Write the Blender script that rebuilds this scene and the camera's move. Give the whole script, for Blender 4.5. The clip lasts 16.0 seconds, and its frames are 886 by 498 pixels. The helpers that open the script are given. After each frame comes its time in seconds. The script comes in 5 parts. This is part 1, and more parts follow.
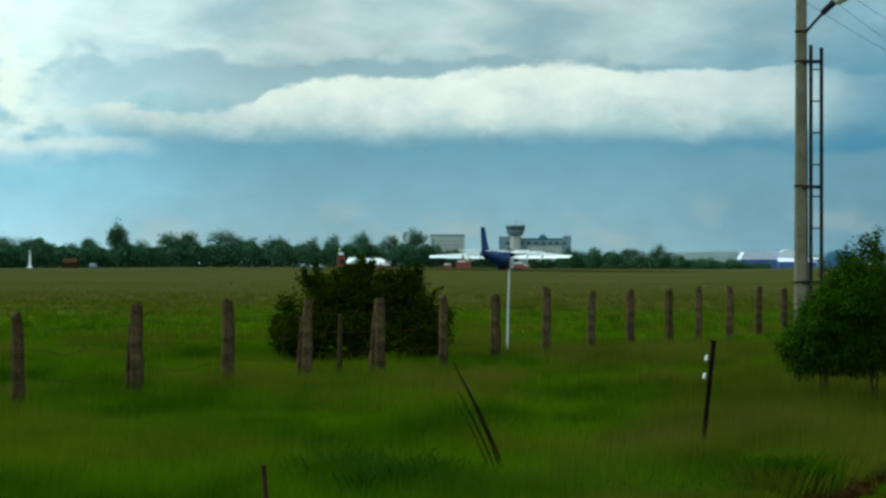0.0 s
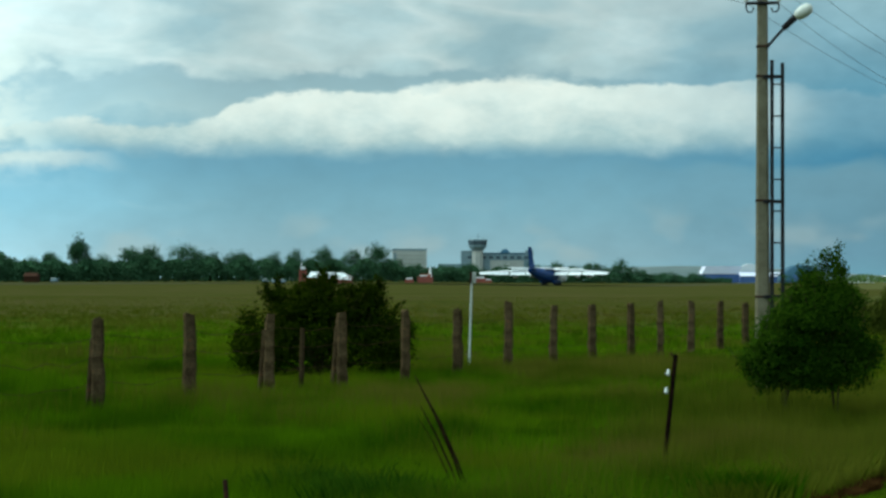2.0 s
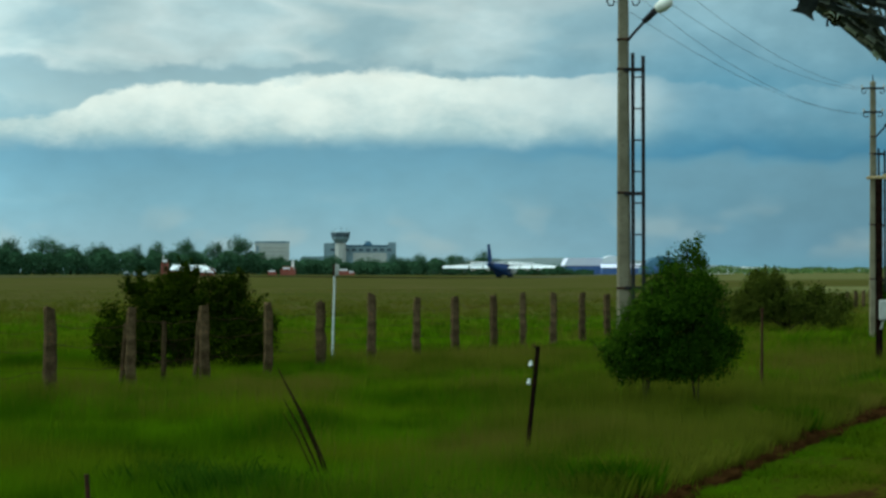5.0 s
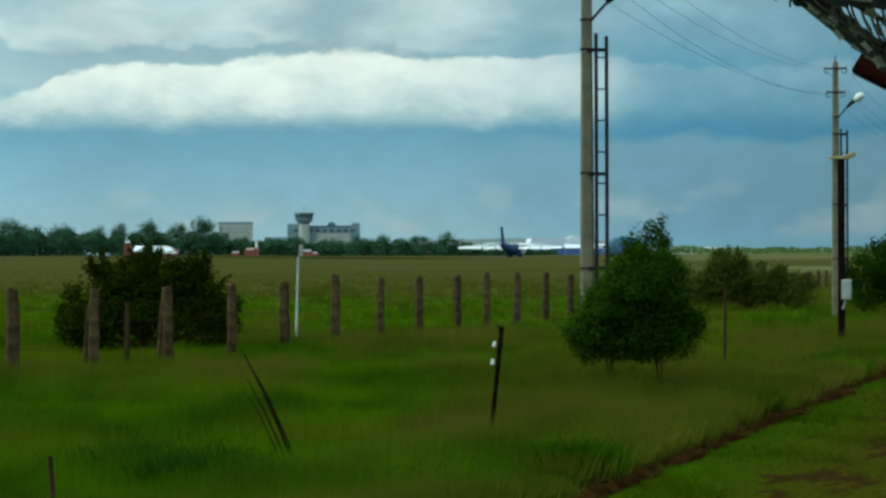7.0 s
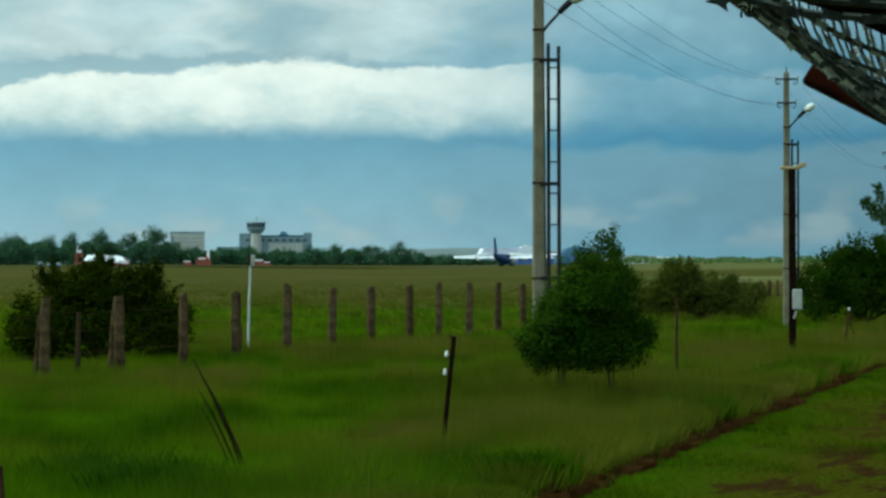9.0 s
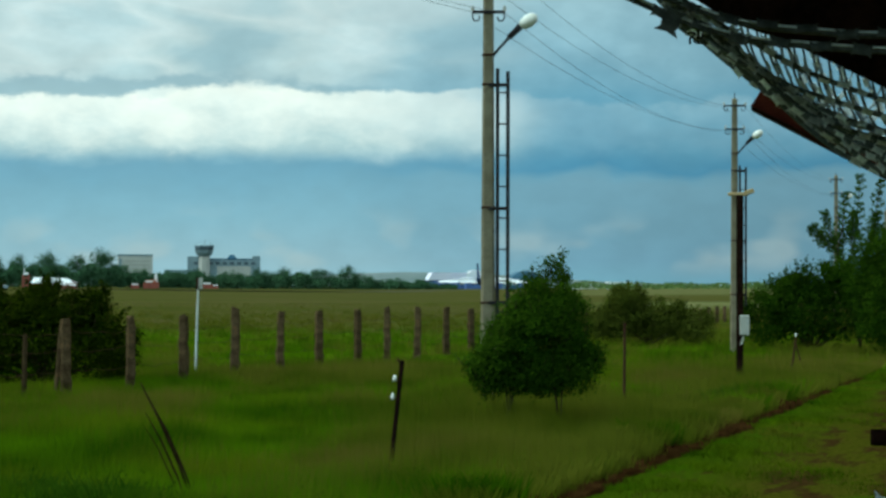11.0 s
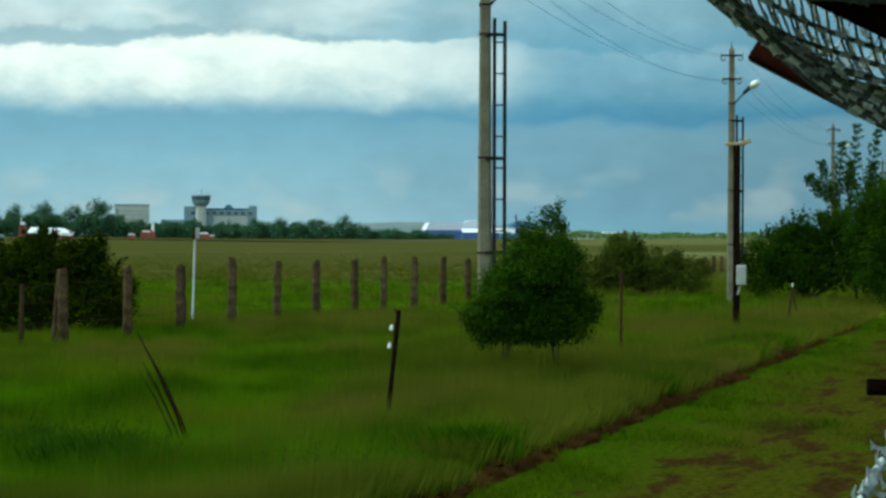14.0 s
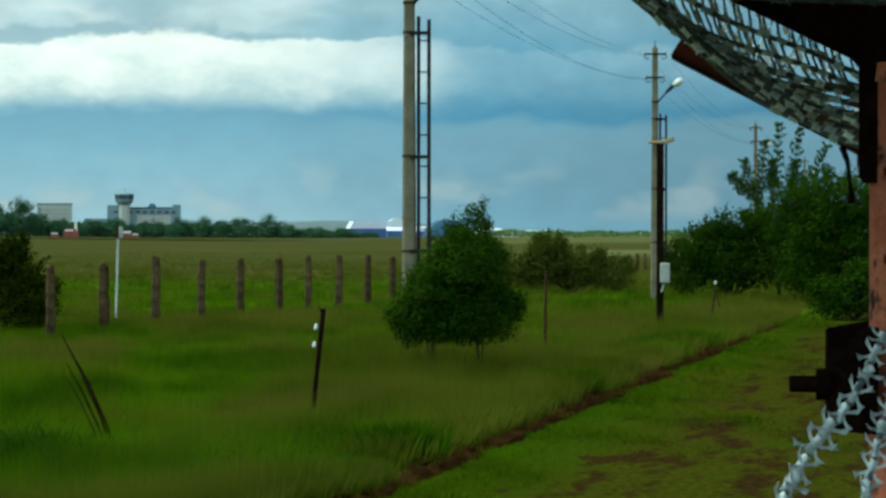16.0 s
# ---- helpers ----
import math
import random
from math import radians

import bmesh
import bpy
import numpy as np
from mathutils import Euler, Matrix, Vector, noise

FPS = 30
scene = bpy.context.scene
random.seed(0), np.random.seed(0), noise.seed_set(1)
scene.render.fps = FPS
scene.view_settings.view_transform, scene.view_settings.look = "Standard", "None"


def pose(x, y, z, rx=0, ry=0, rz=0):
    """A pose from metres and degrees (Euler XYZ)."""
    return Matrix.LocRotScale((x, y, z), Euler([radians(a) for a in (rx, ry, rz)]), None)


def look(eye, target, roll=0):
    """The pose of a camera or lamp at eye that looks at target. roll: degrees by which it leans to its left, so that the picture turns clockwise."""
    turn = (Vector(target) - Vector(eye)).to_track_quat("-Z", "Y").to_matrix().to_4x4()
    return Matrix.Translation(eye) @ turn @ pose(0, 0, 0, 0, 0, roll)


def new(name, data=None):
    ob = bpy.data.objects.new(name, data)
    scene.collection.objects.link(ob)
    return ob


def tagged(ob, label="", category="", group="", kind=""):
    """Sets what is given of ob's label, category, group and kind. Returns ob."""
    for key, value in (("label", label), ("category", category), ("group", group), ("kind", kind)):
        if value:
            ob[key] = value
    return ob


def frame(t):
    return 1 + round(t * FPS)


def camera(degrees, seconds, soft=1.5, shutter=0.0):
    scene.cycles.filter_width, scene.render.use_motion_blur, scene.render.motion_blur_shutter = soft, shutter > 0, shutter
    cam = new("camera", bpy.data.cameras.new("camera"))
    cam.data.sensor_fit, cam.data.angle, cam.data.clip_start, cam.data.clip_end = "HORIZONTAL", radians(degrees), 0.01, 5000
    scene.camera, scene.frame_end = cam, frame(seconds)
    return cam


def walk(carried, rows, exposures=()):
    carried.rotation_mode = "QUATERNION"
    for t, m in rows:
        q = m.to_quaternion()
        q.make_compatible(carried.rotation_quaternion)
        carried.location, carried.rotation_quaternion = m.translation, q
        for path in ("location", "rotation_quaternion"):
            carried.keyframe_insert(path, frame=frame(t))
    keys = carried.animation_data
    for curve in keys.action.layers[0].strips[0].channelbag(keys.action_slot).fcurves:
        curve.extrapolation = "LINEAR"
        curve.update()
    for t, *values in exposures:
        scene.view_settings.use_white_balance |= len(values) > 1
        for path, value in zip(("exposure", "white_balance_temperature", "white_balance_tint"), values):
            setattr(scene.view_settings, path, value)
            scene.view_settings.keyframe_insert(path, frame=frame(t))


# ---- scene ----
# The field is flat, z = 0; y runs out towards the control tower, x to its right.
EYE = (0.0, 0.0, 2.0)
cam = camera(22.18, 16.0, soft=2.8)


def aim(yaw, pitch, lean):
    """The camera's pose: degrees to the right of +y, up, and of lean."""
    return pose(*EYE) @ pose(0, 0, 0, 0, 0, -yaw) @ pose(0, 0, 0, 90 + pitch, 0, 0) @ pose(0, 0, 0, 0, 0, lean)


PATH = [
    (0, -1.837, 0.370, 0.055), (0.5, -0.473, 0.683, 0.340), (1, -0.588, 0.397, 0.299), (1.5, -0.678, 0.438, 0.127),
    (2, -0.877, 0.734, 0.068), (2.5, -0.396, 0.959, 0.284), (3, 0.330, 0.861, -0.158), (3.5, 0.628, 0.238, -0.177),
    (4, 0.963, 0.482, -0.267), (4.5, 1.491, 0.379, 0.014), (5, 2.597, 0.538, -0.101), (5.2, 2.803, 0.041, -0.379),
    (7.3, 3.762, 0.047, -0.202), (7.5, 4.158, 0.073, -0.375), (8, 5.032, 0.242, -0.322), (8.5, 4.682, 0.434, -0.211),
    (9, 4.727, 0.284, -0.164), (9.2, 5.089, 0.472, 0.026), (11.3, 6.033, 0.900, 0.132), (11.5, 5.750, 0.523, 0.085),
    (12, 5.733, 0.046, 0.128), (12.5, 6.487, -0.128, 0.082), (13, 6.813, 0.069, 0.296), (13.5, 7.046, -0.062, -0.108),
    (14, 6.114, -0.370, 0.138), (14.5, 7.215, -0.431, -0.012), (15, 8.343, -0.129, 0.112), (15.5, 8.587, -0.126, 0.266),
    (16, 8.027, -0.408, 0.028)]
walk(cam, [(t, aim(a, b, c)) for t, a, b, c in PATH],
     exposures=[(0, 0.0, 6500, -4), (5, 0.0, 6500, -4), (9, 0.1, 6500, -4), (12, 0.22, 6500, -4), (16, 0.26, 6500, -4)])


# ---- light ----
def lin(r, g, b):
    """A linear colour from 8-bit sRGB."""
    return tuple((c / 255 / 12.92 if c <= 10 else ((c / 255 + 0.055) / 1.055) ** 2.4) for c in (r, g, b)) + (1.0,)


def node(tree, kind, **values):
    """A node with its inputs set: by name, or as i0, i1, ... by number; a socket is linked."""
    n = tree.nodes.new(kind)
    for key, value in values.items():
        socket = n.inputs[int(key[1:])] if key[0] == "i" and key[1:].isdigit() else n.inputs[key.replace("_", " ")]
        if isinstance(value, bpy.types.NodeSocket):
            tree.links.new(value, socket)
        else:
            socket.default_value = value
    return n


def calc(tree, op, a, b=0.0, c=0.0):
    n = node(tree, "ShaderNodeMath", i0=a, i1=b, i2=c)
    n.operation = op
    return n.outputs[0]


def ramp(tree, fac, stops):
    n = node(tree, "ShaderNodeValToRGB", i0=fac)
    while len(n.color_ramp.elements) < len(stops):
        n.color_ramp.elements.new(0.5)
    for e, (p, c) in zip(n.color_ramp.elements, stops):
        e.position, e.color = p, c
    return n.outputs[0]


def mix(tree, fac, a, b, how="MIX"):
    n = node(tree, "ShaderNodeMix", i0=fac, i6=a, i7=b)
    n.data_type, n.blend_type = "RGBA", how
    return n.outputs[2]


def span(tree, v, a, b, lo=0.0, hi=1.0):
    n = node(tree, "ShaderNodeMapRange", i0=v, i1=a, i2=b, i3=lo, i4=hi)
    n.interpolation_type = "SMOOTHSTEP"
    return n.outputs[0]


SUN_TURN, SUN_UP = -70.0, 48.0
world = bpy.data.worlds.new("sky")
scene.world = world
world.use_nodes = True
wt = world.node_tree
wt.nodes.clear()
sky = wt.nodes.new("ShaderNodeTexSky")
sky.sky_type, sky.sun_disc = "NISHITA", False
sky.sun_elevation, sky.sun_rotation = radians(SUN_UP), radians(SUN_TURN)
way = node(wt, "ShaderNodeTexCoord").outputs["Generated"]
xyz = node(wt, "ShaderNodeSeparateXYZ", i0=way)
az = calc(wt, "MULTIPLY", xyz.outputs[0], 57.3)
el = calc(wt, "MULTIPLY", xyz.outputs[2], 57.3)
flat = node(wt, "ShaderNodeCombineXYZ", i0=calc(wt, "MULTIPLY", az, 0.2), i1=xyz.outputs[1], i2=calc(wt, "MULTIPLY", el, 0.34)).outputs[0]
big = node(wt, "ShaderNodeTexNoise", Vector=flat, Scale=1.0, Detail=2.0, Roughness=0.5).outputs[0]
mid = node(wt, "ShaderNodeTexNoise", Vector=flat, Scale=2.3, Detail=2.0, Roughness=0.45).outputs[0]
fine = node(wt, "ShaderNodeTexNoise", Vector=flat, Scale=6.5, Detail=4.0, Roughness=0.5).outputs[0]
# the height in the sky, warped into billows
warp = calc(wt, "ADD", calc(wt, "MULTIPLY", calc(wt, "SUBTRACT", mid, 0.5), 1.8), calc(wt, "MULTIPLY", calc(wt, "SUBTRACT", fine, 0.5), 0.65))
lumpy = calc(wt, "MULTIPLY", warp, span(wt, el, 1.5, 4.2, 0.15, 1.0))
high = calc(wt, "DIVIDE", calc(wt, "ADD", el, lumpy), 10.0)
left_sky = ramp(wt, high, [
    (0.0, lin(146, 184, 202)), (0.06, lin(142, 178, 196)), (0.17, lin(125, 171, 194)), (0.27, lin(110, 160, 187)),
    (0.31, lin(106, 156, 184)), (0.36, lin(138, 177, 196)), (0.41, lin(164, 192, 204)), (0.46, lin(154, 184, 198)),
    (0.5, lin(152, 182, 197)), (0.56, lin(174, 199, 209)), (0.63, lin(166, 192, 204)), (0.7, lin(176, 200, 211)),
    (0.78, lin(164, 190, 203)), (0.87, lin(182, 203, 213)), (1.0, lin(165, 186, 198))])
right_sky = ramp(wt, high, [
    (0.0, lin(112, 160, 184)), (0.06, lin(106, 150, 176)), (0.15, lin(104, 148, 173)), (0.255, lin(106, 150, 175)), (0.275, lin(101, 149, 176)),
    (0.3, lin(69, 133, 170)), (0.36, lin(79, 140, 173)), (0.46, lin(103, 156, 185)), (0.58, lin(126, 168, 191)),
    (0.72, lin(150, 184, 201)), (1.0, lin(165, 186, 198))])
# lumps of cloud above the pale band, with hard upper edges
lump = node(wt, "ShaderNodeCombineXYZ", i0=calc(wt, "MULTIPLY", az, 0.16), i1=xyz.outputs[1], i2=calc(wt, "MULTIPLY", el, 0.5)).outputs[0]
lump = node(wt, "ShaderNodeTexNoise", Vector=lump, Scale=1.25, Detail=4.0, Roughness=0.42, Distortion=0.5).outputs[0]
heaps = ramp(wt, lump, [(0.34, lin(146, 180, 196)), (0.44, lin(158, 188, 202)), (0.52, lin(188, 209, 217)), (0.59, lin(206, 221, 227)), (0.68, lin(180, 204, 214))])
left_sky = mix(wt, span(wt, high, 0.49, 0.52, 0.0, 0.8), left_sky, heaps)
streaks = calc(wt, "MULTIPLY", span(wt, lump, 0.5, 0.56), calc(wt, "MULTIPLY", span(wt, el, 1.6, 2.4), span(wt, el, 3.6, 3.0)))
streaks = calc(wt, "MULTIPLY", streaks, span(wt, az, -5.5, -9.0))
left_sky = mix(wt, calc(wt, "MULTIPLY", streaks, 0.9), left_sky, lin(192, 213, 220))
across = calc(wt, "ADD", az, calc(wt, "MULTIPLY", calc(wt, "SUBTRACT", big, 0.5), 6.0))
clouds = mix(wt, span(wt, across, 2.0, 9.5), left_sky, right_sky)
# thinner, brighter cloud on the left, with a sunlit gap
thin = span(wt, across, -5.0, -13.5, 1.0, 1.62)
thin = calc(wt, "MULTIPLY", thin, span(wt, across, 8.5, 15.0, 1.0, 0.84))
clouds = mix(wt, 1.0, clouds, node(wt, "ShaderNodeCombineColor", i0=thin, i1=thin, i2=thin).outputs[0], "MULTIPLY")
# the long white bank of cloud: cauliflower tops, a soft level base, broad billows inside
puff = node(wt, "ShaderNodeCombineXYZ", i0=calc(wt, "MULTIPLY", az, 0.42), i1=xyz.outputs[1], i2=calc(wt, "MULTIPLY", el, 0.75)).outputs[0]
puff = calc(wt, "SUBTRACT", node(wt, "ShaderNodeTexNoise", Vector=puff, Scale=1.15, Detail=5.0, Roughness=0.58).outputs[0], 0.5)
crest = ramp(wt, calc(wt, "DIVIDE", calc(wt, "ADD", az, 15.0), 30.0), [(p, (v, v, v, 1)) for p, v in (
    (0.0, 0.47), (0.21, 0.485), (0.282, 0.5), (0.294, 0.55), (0.35, 0.575), (0.39, 0.6), (0.45, 0.59), (0.51, 0.632), (0.56, 0.618), (0.63, 0.625), (0.71, 0.612), (0.8, 0.58))])
crest = calc(wt, "SUBTRACT", calc(wt, "MULTIPLY", crest, 8.0), el)
crest = calc(wt, "ADD", crest, calc(wt, "MULTIPLY", puff, 1.15))
foot = calc(wt, "SUBTRACT", calc(wt, "ADD", el, calc(wt, "MULTIPLY", puff, 0.7)), 3.3)
bank = calc(wt, "MULTIPLY", span(wt, crest, -0.07, 0.1), span(wt, foot, -0.3, 0.32))
bank = calc(wt, "MULTIPLY", bank, calc(wt, "MULTIPLY", span(wt, across, 9.0, 3.0, 0.1, 1.0), span(wt, across, -10.5, -8.2, 0.55, 1.0)))
inside = calc(wt, "ADD", calc(wt, "MULTIPLY", foot, 0.5), calc(wt, "MULTIPLY", puff, 1.3))
snowy = ramp(wt, inside, [(0.0, lin(178, 203, 211)), (0.25, lin(204, 221, 225)), (0.55, lin(229, 239, 239)), (0.85, lin(240, 246, 244)), (1.0, lin(222, 234, 236))])
clouds = mix(wt, bank, clouds, snowy)
# a thin bright shelf of cloud under its left end
shelf = calc(wt, "ADD", el, calc(wt, "MULTIPLY", puff, 0.9))
shelf = calc(wt, "MULTIPLY", span(wt, across, -8.3, -10.6), calc(wt, "MULTIPLY", span(wt, shelf, 2.6, 2.92), span(wt, shelf, 3.2, 3.02)))
clouds = mix(wt, calc(wt, "MULTIPLY", shelf, 0.65), clouds, lin(222, 236, 238))
gap = calc(wt, "MULTIPLY", span(wt, across, -9.5, -12.5), calc(wt, "MULTIPLY", span(wt, el, 2.0, 4.0), span(wt, el, 7.2, 5.2)))
clouds = mix(wt, calc(wt, "MULTIPLY", gap, span(wt, fine, 0.3, 0.6)), clouds, lin(240, 252, 250))
glow = calc(wt, "MULTIPLY", calc(wt, "MULTIPLY", span(wt, el, 0.1, 0.7), span(wt, el, 2.2, 1.0)), span(wt, mid, 0.5, 0.66))
clouds = mix(wt, calc(wt, "MULTIPLY", glow, 0.28), clouds, lin(188, 194, 192))
# overcast: brighter towards the zenith
billow = span(wt, calc(wt, "ADD", calc(wt, "MULTIPLY", big, 0.5), calc(wt, "ADD", calc(wt, "MULTIPLY", mid, 0.3), calc(wt, "MULTIPLY", fine, 0.12))), 0.4, 0.6, 0.92, 1.08)
billow = calc(wt, "ADD", 1.0, calc(wt, "MULTIPLY", calc(wt, "SUBTRACT", billow, 1.0), span(wt, el, 4.4, 5.4)))
shade = calc(wt, "MULTIPLY", calc(wt, "MULTIPLY", billow, calc(wt, "ADD", calc(wt, "MULTIPLY", fine, 0.2), 0.9)), span(wt, el, 9.0, 48.0, 1.0, 2.5))
clouds = mix(wt, 1.0, clouds, node(wt, "ShaderNodeCombineColor", i0=shade, i1=shade, i2=shade).outputs[0], "MULTIPLY")
clear = mix(wt, 1.0, sky.outputs[0], (0.1, 0.1, 0.1, 1), "MULTIPLY")
both = mix(wt, 0.94, clear, clouds)
node(wt, "ShaderNodeOutputWorld", Surface=node(wt, "ShaderNodeBackground", Color=both, Strength=1.0).outputs[0])

sun = new("sun", bpy.data.lights.new("sun", "SUN"))
sun.data.energy, sun.data.angle, sun.data.color = 1.4, radians(25), (1.0, 0.95, 0.86)
sun.matrix_world = look((0, 0, 60), Vector((0, 0, 60)) - Vector((math.sin(radians(SUN_TURN)) * math.cos(radians(SUN_UP)), math.cos(radians(SUN_TURN)) * math.cos(radians(SUN_UP)), math.sin(radians(SUN_UP)))))


# ---- materials ----
def surface(name, a, b, rough=0.8, metal=0.0, scale=4.0, fine_scale=40.0, bump=0.3, per_piece=0.0, spots=None, stretch=(1, 1, 1), gloss=0.3):
    """A worn surface: colours a and b mixed at two scales, spots of a third colour, relief."""
    m = bpy.data.materials.new(name)
    m.use_nodes = True
    t = m.node_tree
    t.nodes.clear()
    where = node(t, "ShaderNodeMapping", Vector=node(t, "ShaderNodeTexCoord").outputs["Object"], Scale=stretch).outputs[0]
    coarse = node(t, "ShaderNodeTexNoise", Vector=where, Scale=scale, Detail=4.0, Roughness=0.6).outputs[0]
    grain = node(t, "ShaderNodeTexNoise", Vector=where, Scale=fine_scale, Detail=3.0, Roughness=0.6).outputs[0]
    blend = calc(t, "ADD", calc(t, "MULTIPLY", coarse, 0.65), calc(t, "MULTIPLY", grain, 0.35))
    colour = mix(t, span(t, blend, 0.36, 0.64), (*a, 1), (*b, 1))
    if spots:
        colour = mix(t, span(t, coarse, spots[1], spots[1] + 0.07), colour, (*spots[0], 1))
    if per_piece:
        lot = node(t, "ShaderNodeObjectInfo").outputs["Random"]
        lot = calc(t, "ADD", calc(t, "MULTIPLY", lot, 2 * per_piece), 1 - per_piece)
        colour = mix(t, 1.0, colour, node(t, "ShaderNodeCombineColor", i0=lot, i1=lot, i2=lot).outputs[0], "MULTIPLY")
    relief = node(t, "ShaderNodeBump", Height=blend, Strength=bump, Distance=0.02).outputs[0]
    sh = node(t, "ShaderNodeBsdfPrincipled", Base_Color=colour, Roughness=rough, Metallic=metal, Normal=relief)
    sh.inputs["Specular IOR Level"].default_value = gloss
    node(t, "ShaderNodeOutputMaterial", Surface=sh.outputs[0])
    return m


def leafy(name, a, b, through_light=0.25, scale=1.2):
    """Leaves or blades: the colour changes from island to island and in patches."""
    m = bpy.data.materials.new(name)
    m.use_nodes = True
    t = m.node_tree
    t.nodes.clear()
    lot = node(t, "ShaderNodeNewGeometry").outputs["Random Per Island"]
    patch = node(t, "ShaderNodeTexNoise", Vector=node(t, "ShaderNodeTexCoord").outputs["Object"], Scale=scale, Detail=3.0).outputs[0]
    k = calc(t, "ADD", calc(t, "MULTIPLY", lot, 0.5), calc(t, "MULTIPLY", span(t, patch, 0.35, 0.65), 0.5))
    colour = mix(t, k, (*a, 1), (*b, 1))
    leaf = node(t, "ShaderNodeBsdfPrincipled", Base_Color=colour, Roughness=0.8)
    leaf.inputs["Specular IOR Level"].default_value = 0.0
    glow = node(t, "ShaderNodeBsdfTranslucent", Color=colour)
    out = node(t, "ShaderNodeMixShader", i0=through_light, i1=leaf.outputs[0], i2=glow.outputs[0])
    node(t, "ShaderNodeOutputMaterial", Surface=out.outputs[0])
    return m


def sward(name, dark, light, olive, through_light=0.3):
    """Blades of a meadow: broad drifts of dark and light growth, the shade of small hollows put into the colour, and
    dry olive streaks.
    """
    m = bpy.data.materials.new(name)
    m.use_nodes = True
    t = m.node_tree
    t.nodes.clear()
    where = node(t, "ShaderNodeTexCoord").outputs["Object"]
    lot = node(t, "ShaderNodeNewGeometry").outputs["Random Per Island"]
    deep = node(t, "ShaderNodeMapping", Vector=where, Scale=(1.0, 0.42, 1.0)).outputs[0]
    drift = node(t, "ShaderNodeTexNoise", Vector=where, Scale=0.13, Detail=3.0, Roughness=0.6).outputs[0]
    hollow_shade = node(t, "ShaderNodeTexNoise", Vector=deep, Scale=0.75, Detail=3.0, Roughness=0.55).outputs[0]
    tired = node(t, "ShaderNodeTexNoise", Vector=node(t, "ShaderNodeMapping", Vector=where, Location=(31.0, 7.0, 3.0)).outputs[0], Scale=0.22, Detail=4.0, Roughness=0.6).outputs[0]
    k = calc(t, "ADD", calc(t, "MULTIPLY", span(t, hollow_shade, 0.36, 0.62), 0.55), calc(t, "MULTIPLY", span(t, drift, 0.36, 0.64), 0.3))
    colour = mix(t, calc(t, "ADD", k, calc(t, "MULTIPLY", lot, 0.15)), (*dark, 1), (*light, 1))
    colour = mix(t, calc(t, "MULTIPLY", span(t, tired, 0.47, 0.62), 0.75), colour, (*olive, 1))
    leaf = node(t, "ShaderNodeBsdfPrincipled", Base_Color=colour, Roughness=0.85)
    leaf.inputs["Specular IOR Level"].default_value = 0.0
    glow = node(t, "ShaderNodeBsdfTranslucent", Color=colour)
    out = node(t, "ShaderNodeMixShader", i0=through_light, i1=leaf.outputs[0], i2=glow.outputs[0])
    node(t, "ShaderNodeOutputMaterial", Surface=out.outputs[0])
    return m


